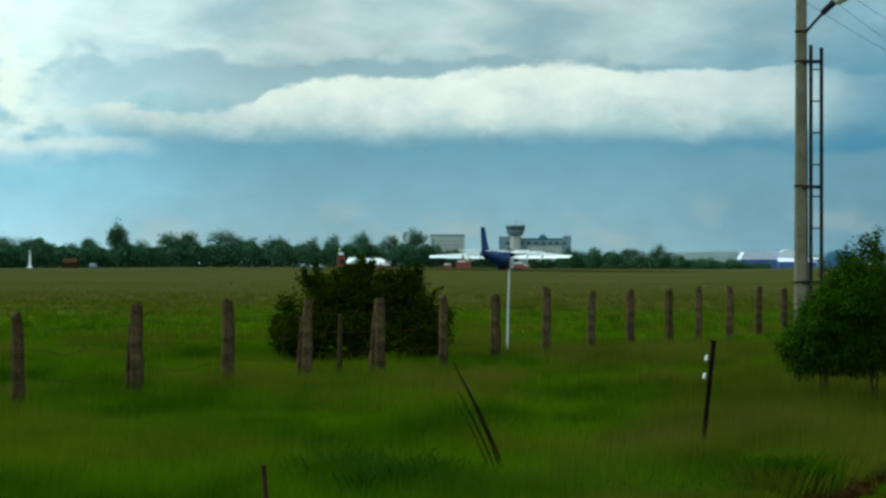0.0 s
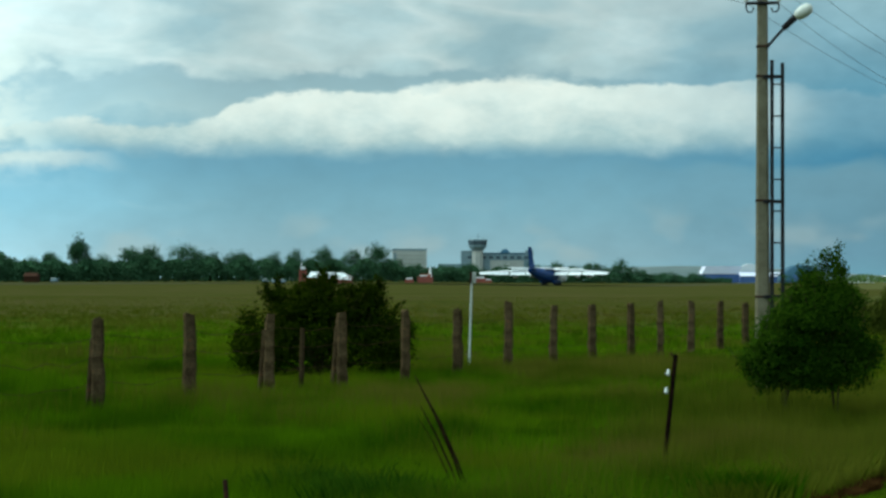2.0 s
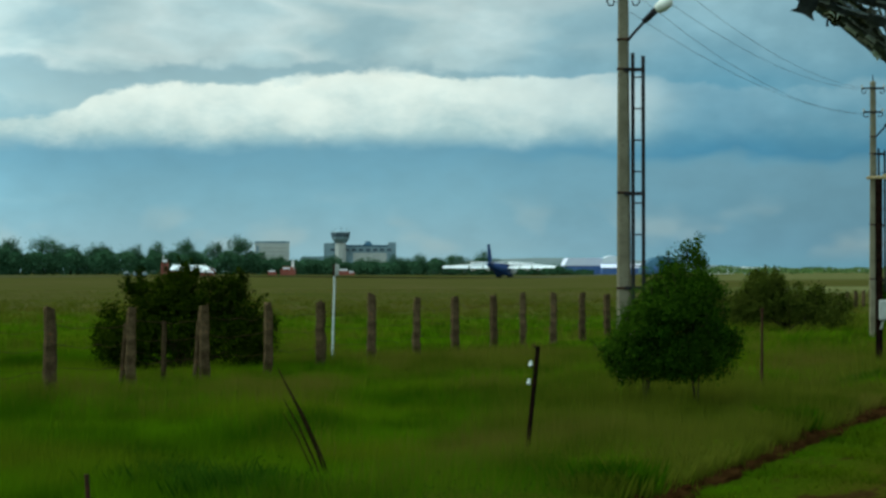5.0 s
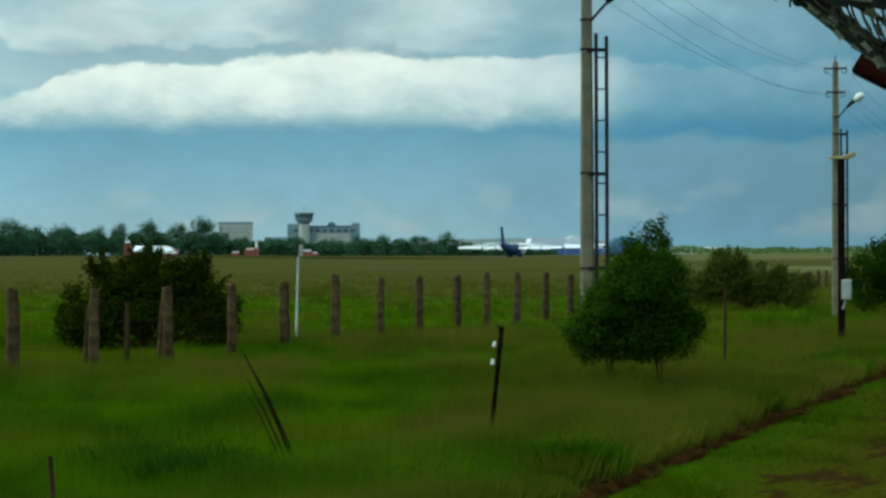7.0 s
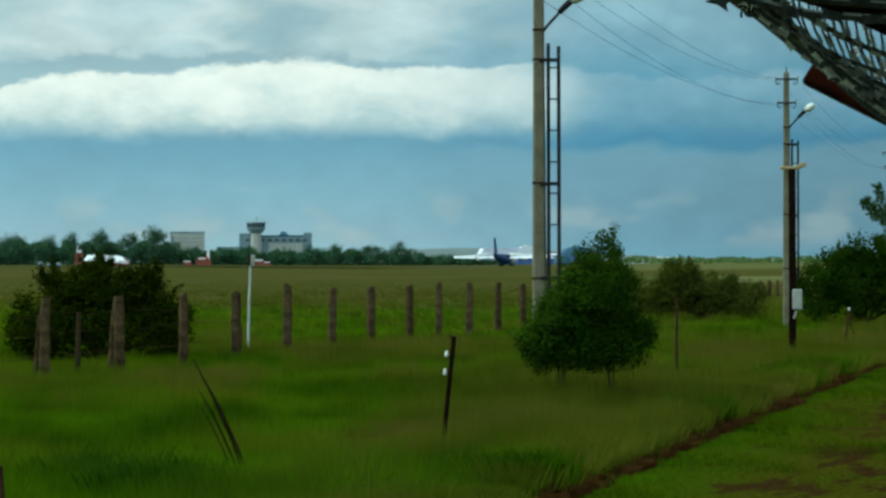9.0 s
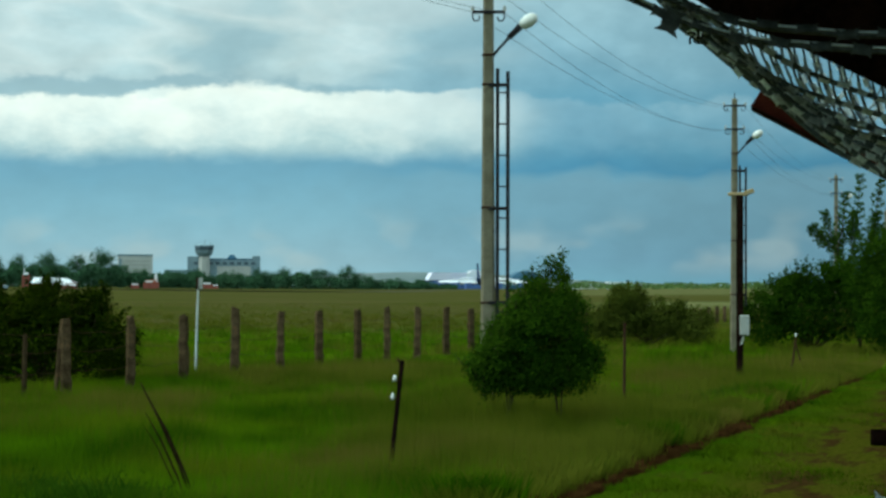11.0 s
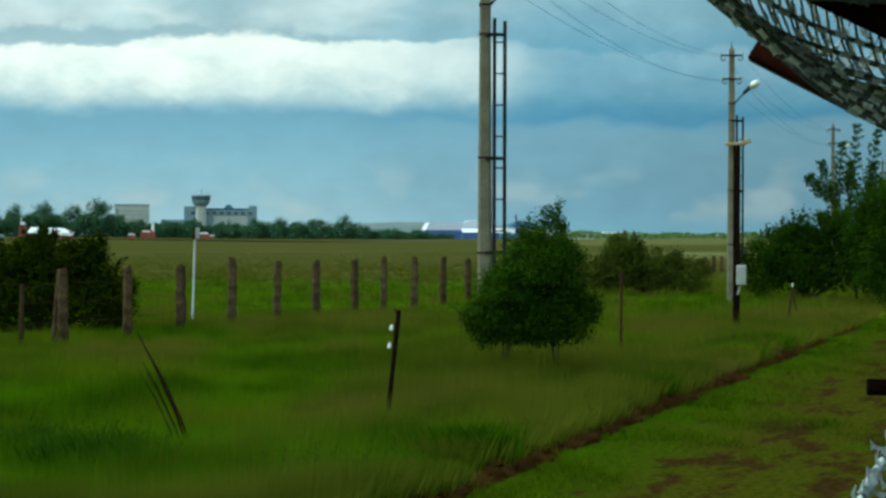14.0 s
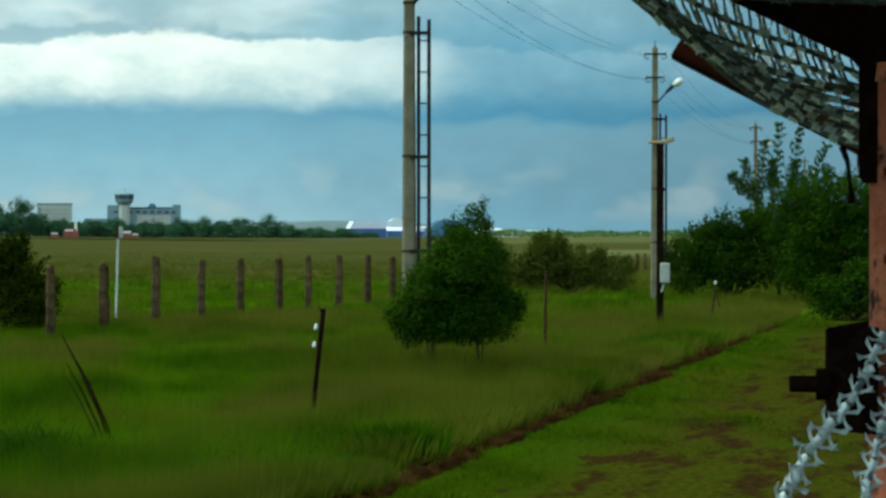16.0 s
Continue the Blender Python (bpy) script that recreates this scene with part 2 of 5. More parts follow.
def ground_material():
    """Meadow: green by the fence, dry and brownish further out, bare soil showing on the track."""
    m = bpy.data.materials.new("meadow")
    m.use_nodes = True
    t = m.node_tree
    t.nodes.clear()
    where = node(t, "ShaderNodeTexCoord").outputs["Object"]
    p = node(t, "ShaderNodeSeparateXYZ", i0=where)
    # metres to the left of the ditch, and along it
    off = calc(t, "SUBTRACT", calc(t, "MULTIPLY", p.outputs[1], 0.37), calc(t, "MULTIPLY", calc(t, "ADD", p.outputs[0], 5.0), 0.929))
    far = node(t, "ShaderNodeTexNoise", Vector=where, Scale=0.03, Detail=4.0, Roughness=0.6).outputs[0]
    near = node(t, "ShaderNodeTexNoise", Vector=where, Scale=0.9, Detail=5.0, Roughness=0.62).outputs[0]
    grain = node(t, "ShaderNodeTexNoise", Vector=where, Scale=14.0, Detail=4.0, Roughness=0.65).outputs[0]
    green = mix(t, span(t, near, 0.35, 0.65), (0.032, 0.066, 0.002, 1), (0.062, 0.092, 0.004, 1))
    dry = mix(t, span(t, far, 0.38, 0.62), (0.05, 0.05, 0.012, 1), (0.068, 0.056, 0.02, 1))
    streak = node(t, "ShaderNodeTexNoise", Vector=where, Scale=0.16, Detail=5.0, Roughness=0.7).outputs[0]
    dry = mix(t, calc(t, "MULTIPLY", span(t, streak, 0.4, 0.62), 0.55), dry, (0.036, 0.046, 0.006, 1))
    away = calc(t, "SQRT", calc(t, "ADD", calc(t, "MULTIPLY", p.outputs[0], p.outputs[0]), calc(t, "MULTIPLY", p.outputs[1], p.outputs[1])))
    out = calc(t, "ADD", away, calc(t, "MULTIPLY", calc(t, "SUBTRACT", far, 0.5), 90.0))
    colour = mix(t, span(t, out, 70.0, 130.0), green, dry)
    # a paler hayfield far along the track
    hay = mix(t, span(t, streak, 0.38, 0.62), (0.085, 0.092, 0.03, 1), (0.13, 0.125, 0.055, 1))
    aside = calc(t, "ADD", calc(t, "DIVIDE", off, away), calc(t, "MULTIPLY", calc(t, "SUBTRACT", streak, 0.5), 0.06))
    strip = calc(t, "MULTIPLY", span(t, away, 180.0, 212.0), span(t, away, 285.0, 250.0))
    colour = mix(t, calc(t, "MULTIPLY", span(t, aside, 0.195, 0.165), strip), colour, hay)
    colour = mix(t, calc(t, "MULTIPLY", calc(t, "MULTIPLY", span(t, aside, 0.24, 0.19), span(t, away, 400.0, 600.0)), 0.6), colour, hay)
    soil = mix(t, span(t, grain, 0.35, 0.65), (0.014, 0.008, 0.002, 1), (0.036, 0.02, 0.006, 1))
    turf = mix(t, span(t, grain, 0.35, 0.65), (0.02, 0.024, 0.0012, 1), (0.048, 0.044, 0.005, 1))
    along = calc(t, "ADD", calc(t, "MULTIPLY", p.outputs[0], 0.37), calc(t, "MULTIPLY", p.outputs[1], 0.929))
    lane = node(t, "ShaderNodeCombineXYZ", i0=off, i1=calc(t, "MULTIPLY", along, 0.3)).outputs[0]
    bare = node(t, "ShaderNodeTexNoise", Vector=lane, Scale=1.9, Detail=5.0, Roughness=0.68).outputs[0]
    verge = span(t, off, -1.7, -0.5)
    lush = mix(t, span(t, grain, 0.35, 0.65), (0.016, 0.036, 0.001, 1), (0.034, 0.054, 0.002, 1))
    bare = calc(t, "SUBTRACT", bare, calc(t, "MULTIPLY", verge, 0.12))
    clod = node(t, "ShaderNodeTexNoise", Vector=lane, Scale=5.0, Detail=4.0, Roughness=0.7).outputs[0]
    turf = mix(t, span(t, near, 0.56, 0.7), turf, lush)
    bare = calc(t, "ADD", bare, calc(t, "MULTIPLY", calc(t, "SUBTRACT", clod, 0.5), 0.5))
    track = mix(t, span(t, bare, 0.47, 0.6), mix(t, verge, turf, lush), soil)
    colour = mix(t, span(t, off, 0.1, -0.25), colour, track)
    relief = node(t, "ShaderNodeBump", Height=grain, Strength=0.6, Distance=0.05).outputs[0]
    sh = node(t, "ShaderNodeBsdfPrincipled", Base_Color=colour, Roughness=0.95, Normal=relief)
    sh.inputs["Specular IOR Level"].default_value = 0.0
    node(t, "ShaderNodeOutputMaterial", Surface=sh.outputs[0])
    return m


MEADOW = ground_material()
SOIL = surface("bare_soil", (0.014, 0.006, 0.0015), (0.044, 0.02, 0.006), 0.95, scale=3, fine_scale=25, bump=0.8, gloss=0.0)
GRASS = sward("grass_blades", (0.012, 0.043, 0.001), (0.084, 0.162, 0.003), (0.096, 0.122, 0.006))
DRY_GRASS = sward("seed_grass", (0.05, 0.071, 0.004), (0.107, 0.114, 0.012), (0.124, 0.104, 0.018))
TRACK_GRASS = sward("track_blades", (0.022, 0.044, 0.001), (0.074, 0.11, 0.003), (0.088, 0.076, 0.009))
PALE_SCRUB = leafy("pale_scrub_leaves", (0.06, 0.11, 0.03), (0.12, 0.17, 0.06), 0.3, 0.02)
WEED = leafy("weed_leaves", (0.014, 0.046, 0.002), (0.042, 0.09, 0.005), 0.25, 2.0)
BUSH_LEAF = leafy("dark_bush_leaves", (0.006, 0.014, 0.001), (0.024, 0.036, 0.002), 0.12)
TREE_LEAF = leafy("young_tree_leaves", (0.006, 0.024, 0.002), (0.045, 0.092, 0.006), 0.22)
SAPLING_LEAF = leafy("sapling_leaves", (0.02, 0.055, 0.008), (0.065, 0.12, 0.02), 0.4)
OLIVE_LEAF = leafy("olive_bush_leaves", (0.036, 0.05, 0.006), (0.072, 0.086, 0.013), 0.2)
HEDGE_LEAF = leafy("hedge_leaves", (0.01, 0.03, 0.002), (0.038, 0.078, 0.006), 0.25, 0.6)
# leaf green lightened towards blue: distance haze put into the colour
HAZED_LEAF = leafy("hazed_tree_leaves", (0.034, 0.084, 0.04), (0.052, 0.11, 0.054), 0.15, 0.05)
BARK = surface("bark", (0.022, 0.016, 0.01), (0.055, 0.042, 0.028), 0.95, scale=8, fine_scale=60, stretch=(1, 1, 0.25), gloss=0.0)
CONCRETE = surface("weathered_concrete", (0.135, 0.115, 0.073), (0.22, 0.19, 0.125), 0.95, scale=3, fine_scale=50, spots=((0.12, 0.098, 0.065), 0.6), gloss=0.1)
OLD_POST = surface("lichen_concrete", (0.03, 0.019, 0.009), (0.098, 0.066, 0.034), 0.95, scale=5, fine_scale=45, bump=0.8, per_piece=0.4, spots=((0.14, 0.058, 0.026), 0.6), gloss=0.0)
DARK_STEEL = surface("dark_steel", (0.01, 0.01, 0.012), (0.024, 0.021, 0.021), 0.75, 0.1, 12, 80, gloss=0.15)
RUST = surface("dark_rust", (0.026, 0.013, 0.008), (0.07, 0.03, 0.017), 0.9, 0.0, 14, 90, 0.6, gloss=0.05)
# rust, its base blackened for the shade on the gate's top plate
SHADED_RUST = surface("shaded_black_rust", (0.005, 0.0034, 0.0027), (0.021, 0.0095, 0.0065), 0.95, 0.0, 14, 90, 0.6, gloss=0.0)
RED_PAINT = surface("faded_red_paint", (0.36, 0.088, 0.045), (0.52, 0.17, 0.09), 0.85, 0.0, 9, 110, 0.5, spots=((0.03, 0.012, 0.008), 0.535), gloss=0.12)
RED_STEEL = surface("dull_red_steel", (0.16, 0.026, 0.018), (0.26, 0.048, 0.032), 0.8, 0.0, 10, 90, 0.4)
ZINC = surface("galvanised_steel", (0.4, 0.46, 0.47), (0.72, 0.78, 0.78), 0.48, 0.4, 20, 160, 0.2, gloss=0.5)
TWIG = surface("dry_twig", (0.012, 0.008, 0.003), (0.034, 0.022, 0.009), 0.95, 0.0, 20, 120, 0.4, gloss=0.0)
TAPE_ZINC = surface("tarnished_zinc", (0.03, 0.036, 0.034), (0.08, 0.09, 0.083), 0.6, 0.2, 20, 160, 0.2)
COIL_ZINC = surface("weathered_zinc", (0.52, 0.58, 0.56), (0.82, 0.87, 0.84), 0.5, 0.1, 20, 160, 0.2, per_piece=0.3)
OLD_ZINC = surface("dull_zinc_wire", (0.07, 0.085, 0.085), (0.17, 0.195, 0.19), 0.6, 0.2, 20, 160, 0.2)
WHITE_PAINT = surface("white_paint", (0.42, 0.43, 0.4), (0.56, 0.57, 0.53), 0.6, 0.0, 6, 60, 0.1)
PORCELAIN = surface("white_porcelain", (0.6, 0.59, 0.54), (0.74, 0.73, 0.67), 0.25, 0.0, 8, 60, 0.05, gloss=0.6)
LAMP_GLASS = surface("lamp_glass", (0.66, 0.64, 0.54), (0.8, 0.78, 0.7), 0.3, 0.0, 8, 60, 0.05, gloss=0.6)
GREY_PAINT = surface("grey_paint", (0.31, 0.31, 0.27), (0.41, 0.41, 0.36), 0.6, 0.0, 6, 60, 0.1)
ORANGE_CLAMP = surface("yellowed_timber", (0.3, 0.21, 0.1), (0.44, 0.33, 0.17), 0.85, 0.0, 8, 60, 0.3)
CABLE = surface("cable", (0.05, 0.055, 0.06), (0.09, 0.095, 0.1), 0.7, 0.0, 2, 20, 0.0)
FAR_WALL = surface("pale_wall", (0.4, 0.4, 0.37), (0.48, 0.48, 0.44), 0.9, 0.0, 0.15, 2, 0.1)
# wall grey with the blue of distance haze mixed in
HAZED_WALL = surface("hazed_grey_wall", (0.17, 0.245, 0.28), (0.24, 0.32, 0.35), 0.9, 0.0, 0.15, 2, 0.1)
DARK_GLASS = surface("dark_glazing", (0.05, 0.08, 0.1), (0.09, 0.12, 0.15), 0.2, 0.0, 0.2, 2, 0.0, gloss=0.5)
BLUE_PAINT = surface("airliner_blue", (0.004, 0.036, 0.14), (0.008, 0.05, 0.19), 0.5, 0.0, 0.3, 3, 0.02, gloss=0.15)
JET_WHITE = surface("airliner_white", (0.76, 0.77, 0.78), (0.82, 0.83, 0.83), 0.35, 0.0, 0.3, 3, 0.02, gloss=0.5)
METAL_DARK = surface("engine_metal", (0.12, 0.12, 0.13), (0.2, 0.2, 0.21), 0.4, 0.7, 1, 6, 0.05)
TYRE = surface("tyre_rubber", (0.02, 0.02, 0.02), (0.035, 0.035, 0.035), 0.9, 0.0, 3, 20, 0.1)
ROOF_LILAC = surface("pale_lilac_roof", (0.62, 0.62, 0.75), (0.72, 0.72, 0.82), 0.6, 0.0, 0.1, 2, 0.05)
WALL_BLUE = surface("blue_sheet_wall", (0.06, 0.12, 0.3), (0.09, 0.16, 0.36), 0.7, 0.0, 0.1, 2, 0.05)
TEAL_ROOF = surface("teal_arched_roof", (0.02, 0.075, 0.12), (0.04, 0.11, 0.17), 0.8, 0.0, 0.1, 2, 0.05)
SIGNAL_RED = surface("signal_red", (0.2, 0.05, 0.036), (0.28, 0.075, 0.05), 0.6, 0.0, 0.5, 4, 0.05)
RUNWAY = surface("runway_concrete", (0.05, 0.052, 0.03), (0.07, 0.066, 0.042), 0.95, 0.0, 0.02, 0.8, 0.1, gloss=0.0)
# far land whose base colour carries the haze of distance
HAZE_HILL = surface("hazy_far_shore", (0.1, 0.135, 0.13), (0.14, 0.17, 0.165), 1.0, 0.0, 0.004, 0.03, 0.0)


# ---- building tools ----
def mesh_of(bm, name, material, smooth=False):
    me = bpy.data.meshes.new(name)
    bmesh.ops.recalc_face_normals(bm, faces=bm.faces)
    bm.to_mesh(me)
    bm.free()
    for p in me.polygons:
        p.use_smooth = smooth
    me.materials.append(material)
    return me


def part(name, bm, material, parent=None, label="", smooth=False):
    ob = new(name, mesh_of(bm, name, material, smooth))
    if parent:
        ob.parent = parent
    return tagged(ob, label)


def thing(name, label, category, m=None, group="", kind=""):
    ob = new(name)
    ob.empty_display_size = 0.2
    if m:
        ob.matrix_basis = m
    return tagged(ob, label, category, group, kind)


def raw(name, verts, faces, material, parent=None, smooth=False):
    me = bpy.data.meshes.new(name)
    me.from_pydata([tuple(v) for v in verts], [], [tuple(f) for f in faces])
    me.materials.append(material)
    if smooth:
        me.polygons.foreach_set("use_smooth", [True] * len(me.polygons))
    ob = new(name, me)
    if parent:
        ob.parent = parent
    return ob


def box(bm, size, m=None, bevel=0.0):
    made = bmesh.ops.create_cube(bm, size=1.0, matrix=(m or Matrix()) @ Matrix.Diagonal((*size, 1)))
    if bevel:
        edges = list({e for v in made["verts"] for e in v.link_edges})
        bmesh.ops.bevel(bm, geom=edges, offset=bevel, segments=1, affect="EDGES", profile=0.7)
    return bm


def rod(bm, a, b, r1, r2=None, sides=8):
    a, b = Vector(a), Vector(b)
    d = b - a
    m = Matrix.Translation((a + b) / 2) @ d.to_track_quat("Z", "Y").to_matrix().to_4x4()
    bmesh.ops.create_cone(bm, cap_ends=True, segments=sides, radius1=r1, radius2=r1 if r2 is None else r2, depth=d.length, matrix=m)
    return bm


def tube(points, radii, sides=6):
    """Vertices and faces of a tube through points."""
    pts = [Vector(p) for p in points]
    verts, faces = [], []
    for i, p in enumerate(pts):
        d = (pts[min(i + 1, len(pts) - 1)] - pts[max(i - 1, 0)]).normalized()
        s = d.cross(Vector((0.13, 0.31, 0.94))).normalized()
        u = s.cross(d)
        r = radii[i] if hasattr(radii, "__len__") else radii
        verts += [p + (s * math.cos(k * math.tau / sides) + u * math.sin(k * math.tau / sides)) * r for k in range(sides)]
    for i in range(len(pts) - 1):
        for k in range(sides):
            a, b = i * sides + k, i * sides + (k + 1) % sides
            faces.append((a, b, b + sides, a + sides))
    faces += [tuple(range(sides))[::-1], tuple(range(len(verts) - sides, len(verts)))]
    return verts, faces


def loft(bm, rings, close=True):
    """Skins rings of equal count."""
    rows = [[bm.verts.new(p) for p in ring] for ring in rings]
    n = len(rows[0])
    for a, b in zip(rows, rows[1:]):
        for k in range(n):
            bm.faces.new((a[k], a[(k + 1) % n], b[(k + 1) % n], b[k]))
    if close:
        bm.faces.new(rows[0][::-1])
        bm.faces.new(rows[-1])
    return bm


def leaves(centres, normals, sizes, rng, droop=0.25):
    """Vertices and faces of bent, pointed leaves."""
    n = len(centres)
    t = rng.normal(size=(n, 3))
    t -= (t * normals).sum(1)[:, None] * normals
    t /= np.linalg.norm(t, axis=1)[:, None] + 1e-9
    s = np.cross(normals, t)
    k = sizes[:, None]
    v = np.stack([centres - t * k * 0.5, centres + s * k * 0.28 - normals * k * droop * 0.3, centres + t * k * 0.55 - normals * k * droop,
                  centres - s * k * 0.28 - normals * k * droop * 0.3], 1).reshape(-1, 3)
    i = np.arange(n)[:, None] * 4
    f = np.concatenate([i + [[0, 1, 2]], i + [[0, 2, 3]]], 0)
    return v, f


def quick(name, v, f, material, parent=None):
    """A mesh of many triangles from arrays."""
    me = bpy.data.meshes.new(name)
    me.vertices.add(len(v))
    me.vertices.foreach_set("co", np.asarray(v, dtype=np.float32).ravel())
    f = np.asarray(f, dtype=np.int32)
    me.loops.add(f.size)
    me.loops.foreach_set("vertex_index", f.ravel())
    me.polygons.add(len(f))
    me.polygons.foreach_set("loop_start", np.arange(len(f), dtype=np.int32) * f.shape[1])
    me.update(calc_edges=True)
    me.validate()
    me.materials.append(material)
    ob = new(name, me)
    if parent:
        ob.parent = parent
    return ob


def crown_leaves(blobs, count, size, rng, fill=0.3):
    """Leaf centres in clumps over the shells of blobs (x, y, z, rx, ry, rz)."""
    blobs = np.array(blobs, dtype=float)
    weight = (blobs[:, 3] * blobs[:, 5]) ** 0.8
    pick = rng.choice(len(blobs), size=max(10, count // 9), p=weight / weight.sum())
    d = rng.normal(size=(len(pick), 3))
    d /= np.linalg.norm(d, axis=1)[:, None]
    r = fill + (1.06 - fill) * rng.random(len(pick)) ** 0.55
    clump = blobs[pick, :3] + d * r[:, None] * blobs[pick, 3:]
    which = rng.integers(0, len(clump), count)
    spread = 1.25 * size
    c = clump[which] + rng.normal(size=(count, 3)) * spread * np.array([1, 1, 0.8])
    n = d[which] * 1.2 + rng.normal(size=(count, 3)) * 0.6 + np.array([0, 0, 0.5])
    n /= np.linalg.norm(n, axis=1)[:, None]
    return c, n, size * rng.uniform(0.6, 1.3, count)


def woody(base, blobs, r, rng, twigs=3):
    """Trunk and tapered limbs from base to the blobs."""
    verts, faces = [], []
    base = Vector(base)
    for b in blobs:
        tip = Vector(b[:3])
        mid = base.lerp(tip, 0.5) + Vector((rng.normal() * 0.06, rng.normal() * 0.06, 0.1)) * (tip - base).length
        v, f = tube([base, base.lerp(mid, 0.55), mid, tip], [r, r * 0.75, r * 0.5, r * 0.2], 6)
        faces += [tuple(i + len(verts) for i in q) for q in f]
        verts += v
        for _ in range(twigs):
            d = Vector(rng.normal(size=3))
            d.z = abs(d.z)
            end = tip + Vector((d.x * b[3], d.y * b[4], d.z * b[5])) * 0.55
            v, f = tube([mid.lerp(tip, rng.random()), end], [r * 0.25, r * 0.08], 5)
            faces += [tuple(i + len(verts) for i in q) for q in f]
            verts += v
    return verts, faces


def leafy_shoots(blobs, count, reach, size, rng):
    """Upswept shoots that leave the crown: their twigs, and leaves set along them."""
    verts, faces, c, n = [], [], [], []
    for _ in range(count):
        q = blobs[int(rng.integers(0, len(blobs)))]
        d = rng.normal(size=3)
        d[2] = abs(d[2]) * 0.8
        d /= np.linalg.norm(d)
        a = np.array(q[:3]) + d * np.array(q[3:]) * 0.8
        up = d * 0.8 + np.array([0, 0, 0.75]) + rng.normal(size=3) * 0.15
        up /= np.linalg.norm(up)
        long = reach * rng.uniform(0.5, 1.2)
        mid, tip = a + (d * 0.3 + up * 0.7) * long * 0.5, a + up * long
        v, f = tube([a, mid, tip], [0.006, 0.004, 0.0015], 4)
        faces += [tuple(i + len(verts) for i in p) for p in f]
        verts += v
        for u in rng.uniform(0.1, 1.08, 34):
            at = a + (mid - a) * min(u * 2, 1) + (tip - mid) * max(u * 2 - 1, 0)
            c.append(at + rng.normal(size=3) * (0.055 - 0.03 * u))
            n.append(rng.normal(size=3) * 0.7 + np.array([0, -0.2, 0.7]))
    n = np.array(n)
    return verts, faces, np.array(c), n / np.linalg.norm(n, axis=1)[:, None], size * rng.uniform(0.7, 1.3, len(c))


def plant(name, label, category, base, blobs, count, size, leaf, r, seed, group="", stems=None, rag=26, shoots=0, reach=0.3):
    """A tree or bush: trunk with limbs, and a crown of leaves; blobs are relative to base."""
    rng = np.random.default_rng(seed)
    ob = thing(name, label, category, Matrix.Translation(base), group)
    verts, faces = [], []
    for s in (stems or [(0, 0, 0)]):
        v, f = woody(s, blobs if not stems else [(s[0] + 0.3 * (b[0] - s[0]), *b[1:]) for b in blobs[3:7]], r, rng)
        faces += [tuple(i + len(verts) for i in q) for q in f]
        verts += v
    raw("trunk", verts, faces, BARK, ob, True)
    # sprigs that break the outline
    main = len(blobs)
    for _ in range(rag):
        q = blobs[int(rng.integers(0, main))]
        d = rng.normal(size=3)
        d[2] = abs(d[2]) * 0.9 + 0.1
        d /= np.linalg.norm(d)
        e = rng.uniform(0.14, 0.26)
        blobs = blobs + [(q[0] + d[0] * q[3] * 1.05, q[1] + d[1] * q[4] * 1.05, q[2] + d[2] * q[5] * 1.12, q[3] * e, q[4] * e, q[5] * e * 1.5)]
    c, n, k = crown_leaves(blobs, count, size, rng)
    if shoots:
        v, f, c2, n2, k2 = leafy_shoots(blobs[:main], shoots, reach, size, rng)
        tagged(raw("leafy_shoot", v, f, BARK, ob, True), kind="stuff")
        c, n, k = np.concatenate([c, c2]), np.concatenate([n, n2]), np.concatenate([k, k2])
    c[:, 2] = np.maximum(c[:, 2], 0.03)
    quick("crown", *leaves(c, n, k, rng), leaf, ob)
    return ob


# ---- the large structure ----
LINE = Vector((0.37, 0.929, 0.0))      # the fence, the poles, the ditch and the runway all run this way
ACROSS = Vector((-0.929, 0.37, 0.0))   # to the left of it


def field_z(x, y):
    """The land falls away a little far out, towards the river on the right."""
    r = math.hypot(x, y)
    b = math.degrees(math.atan2(x, max(y, 1.0)))
    k = min(max((r - 220) / 900, 0.0), 1.0)
    return -2.7 * k * k * (3 - 2 * k) * math.exp(-((b - 5.0) / 5.8) ** 2) if y > 1 else 0.0


def ground():
    """One sheet to the horizon, finer in the field before the camera."""
    xs = [-4600, -2500, -1200, -500, -200, -80, -30, 0, 30, 60, 90, 120, 160, 200, 250, 300, 360, 430, 500, 600, 800, 1200, 2500, 4600]
    ys = [-4600, -2500, -1200, -500, -200, -30, 30, 120, 220, 300, 400, 500, 600, 700, 800, 900, 1000, 1120, 1300, 1600, 2000, 2500, 3300, 4600]
    v = [(x, y, field_z(x, y)) for y in ys for x in xs]
    n = len(xs)
    f = [(j * n + i, j * n + i + 1, (j + 1) * n + i + 1, (j + 1) * n + i) for j in range(len(ys) - 1) for i in range(n - 1)]
    tagged(raw("ground", v, f, MEADOW, None, True), "flat green and brown meadow with unmown grass", "ground", kind="structure")


def bank_height(q):
    """How high the cut bank of soil stands, q metres along the track."""
    if q > 52:
        return 0.0
    return (0.1 + 0.13 * noise.noise((q * 0.45, 2, 0)) + 0.06 * noise.noise((q * 1.6, 6, 0))) * min(1.0, (52 - q) / 14)


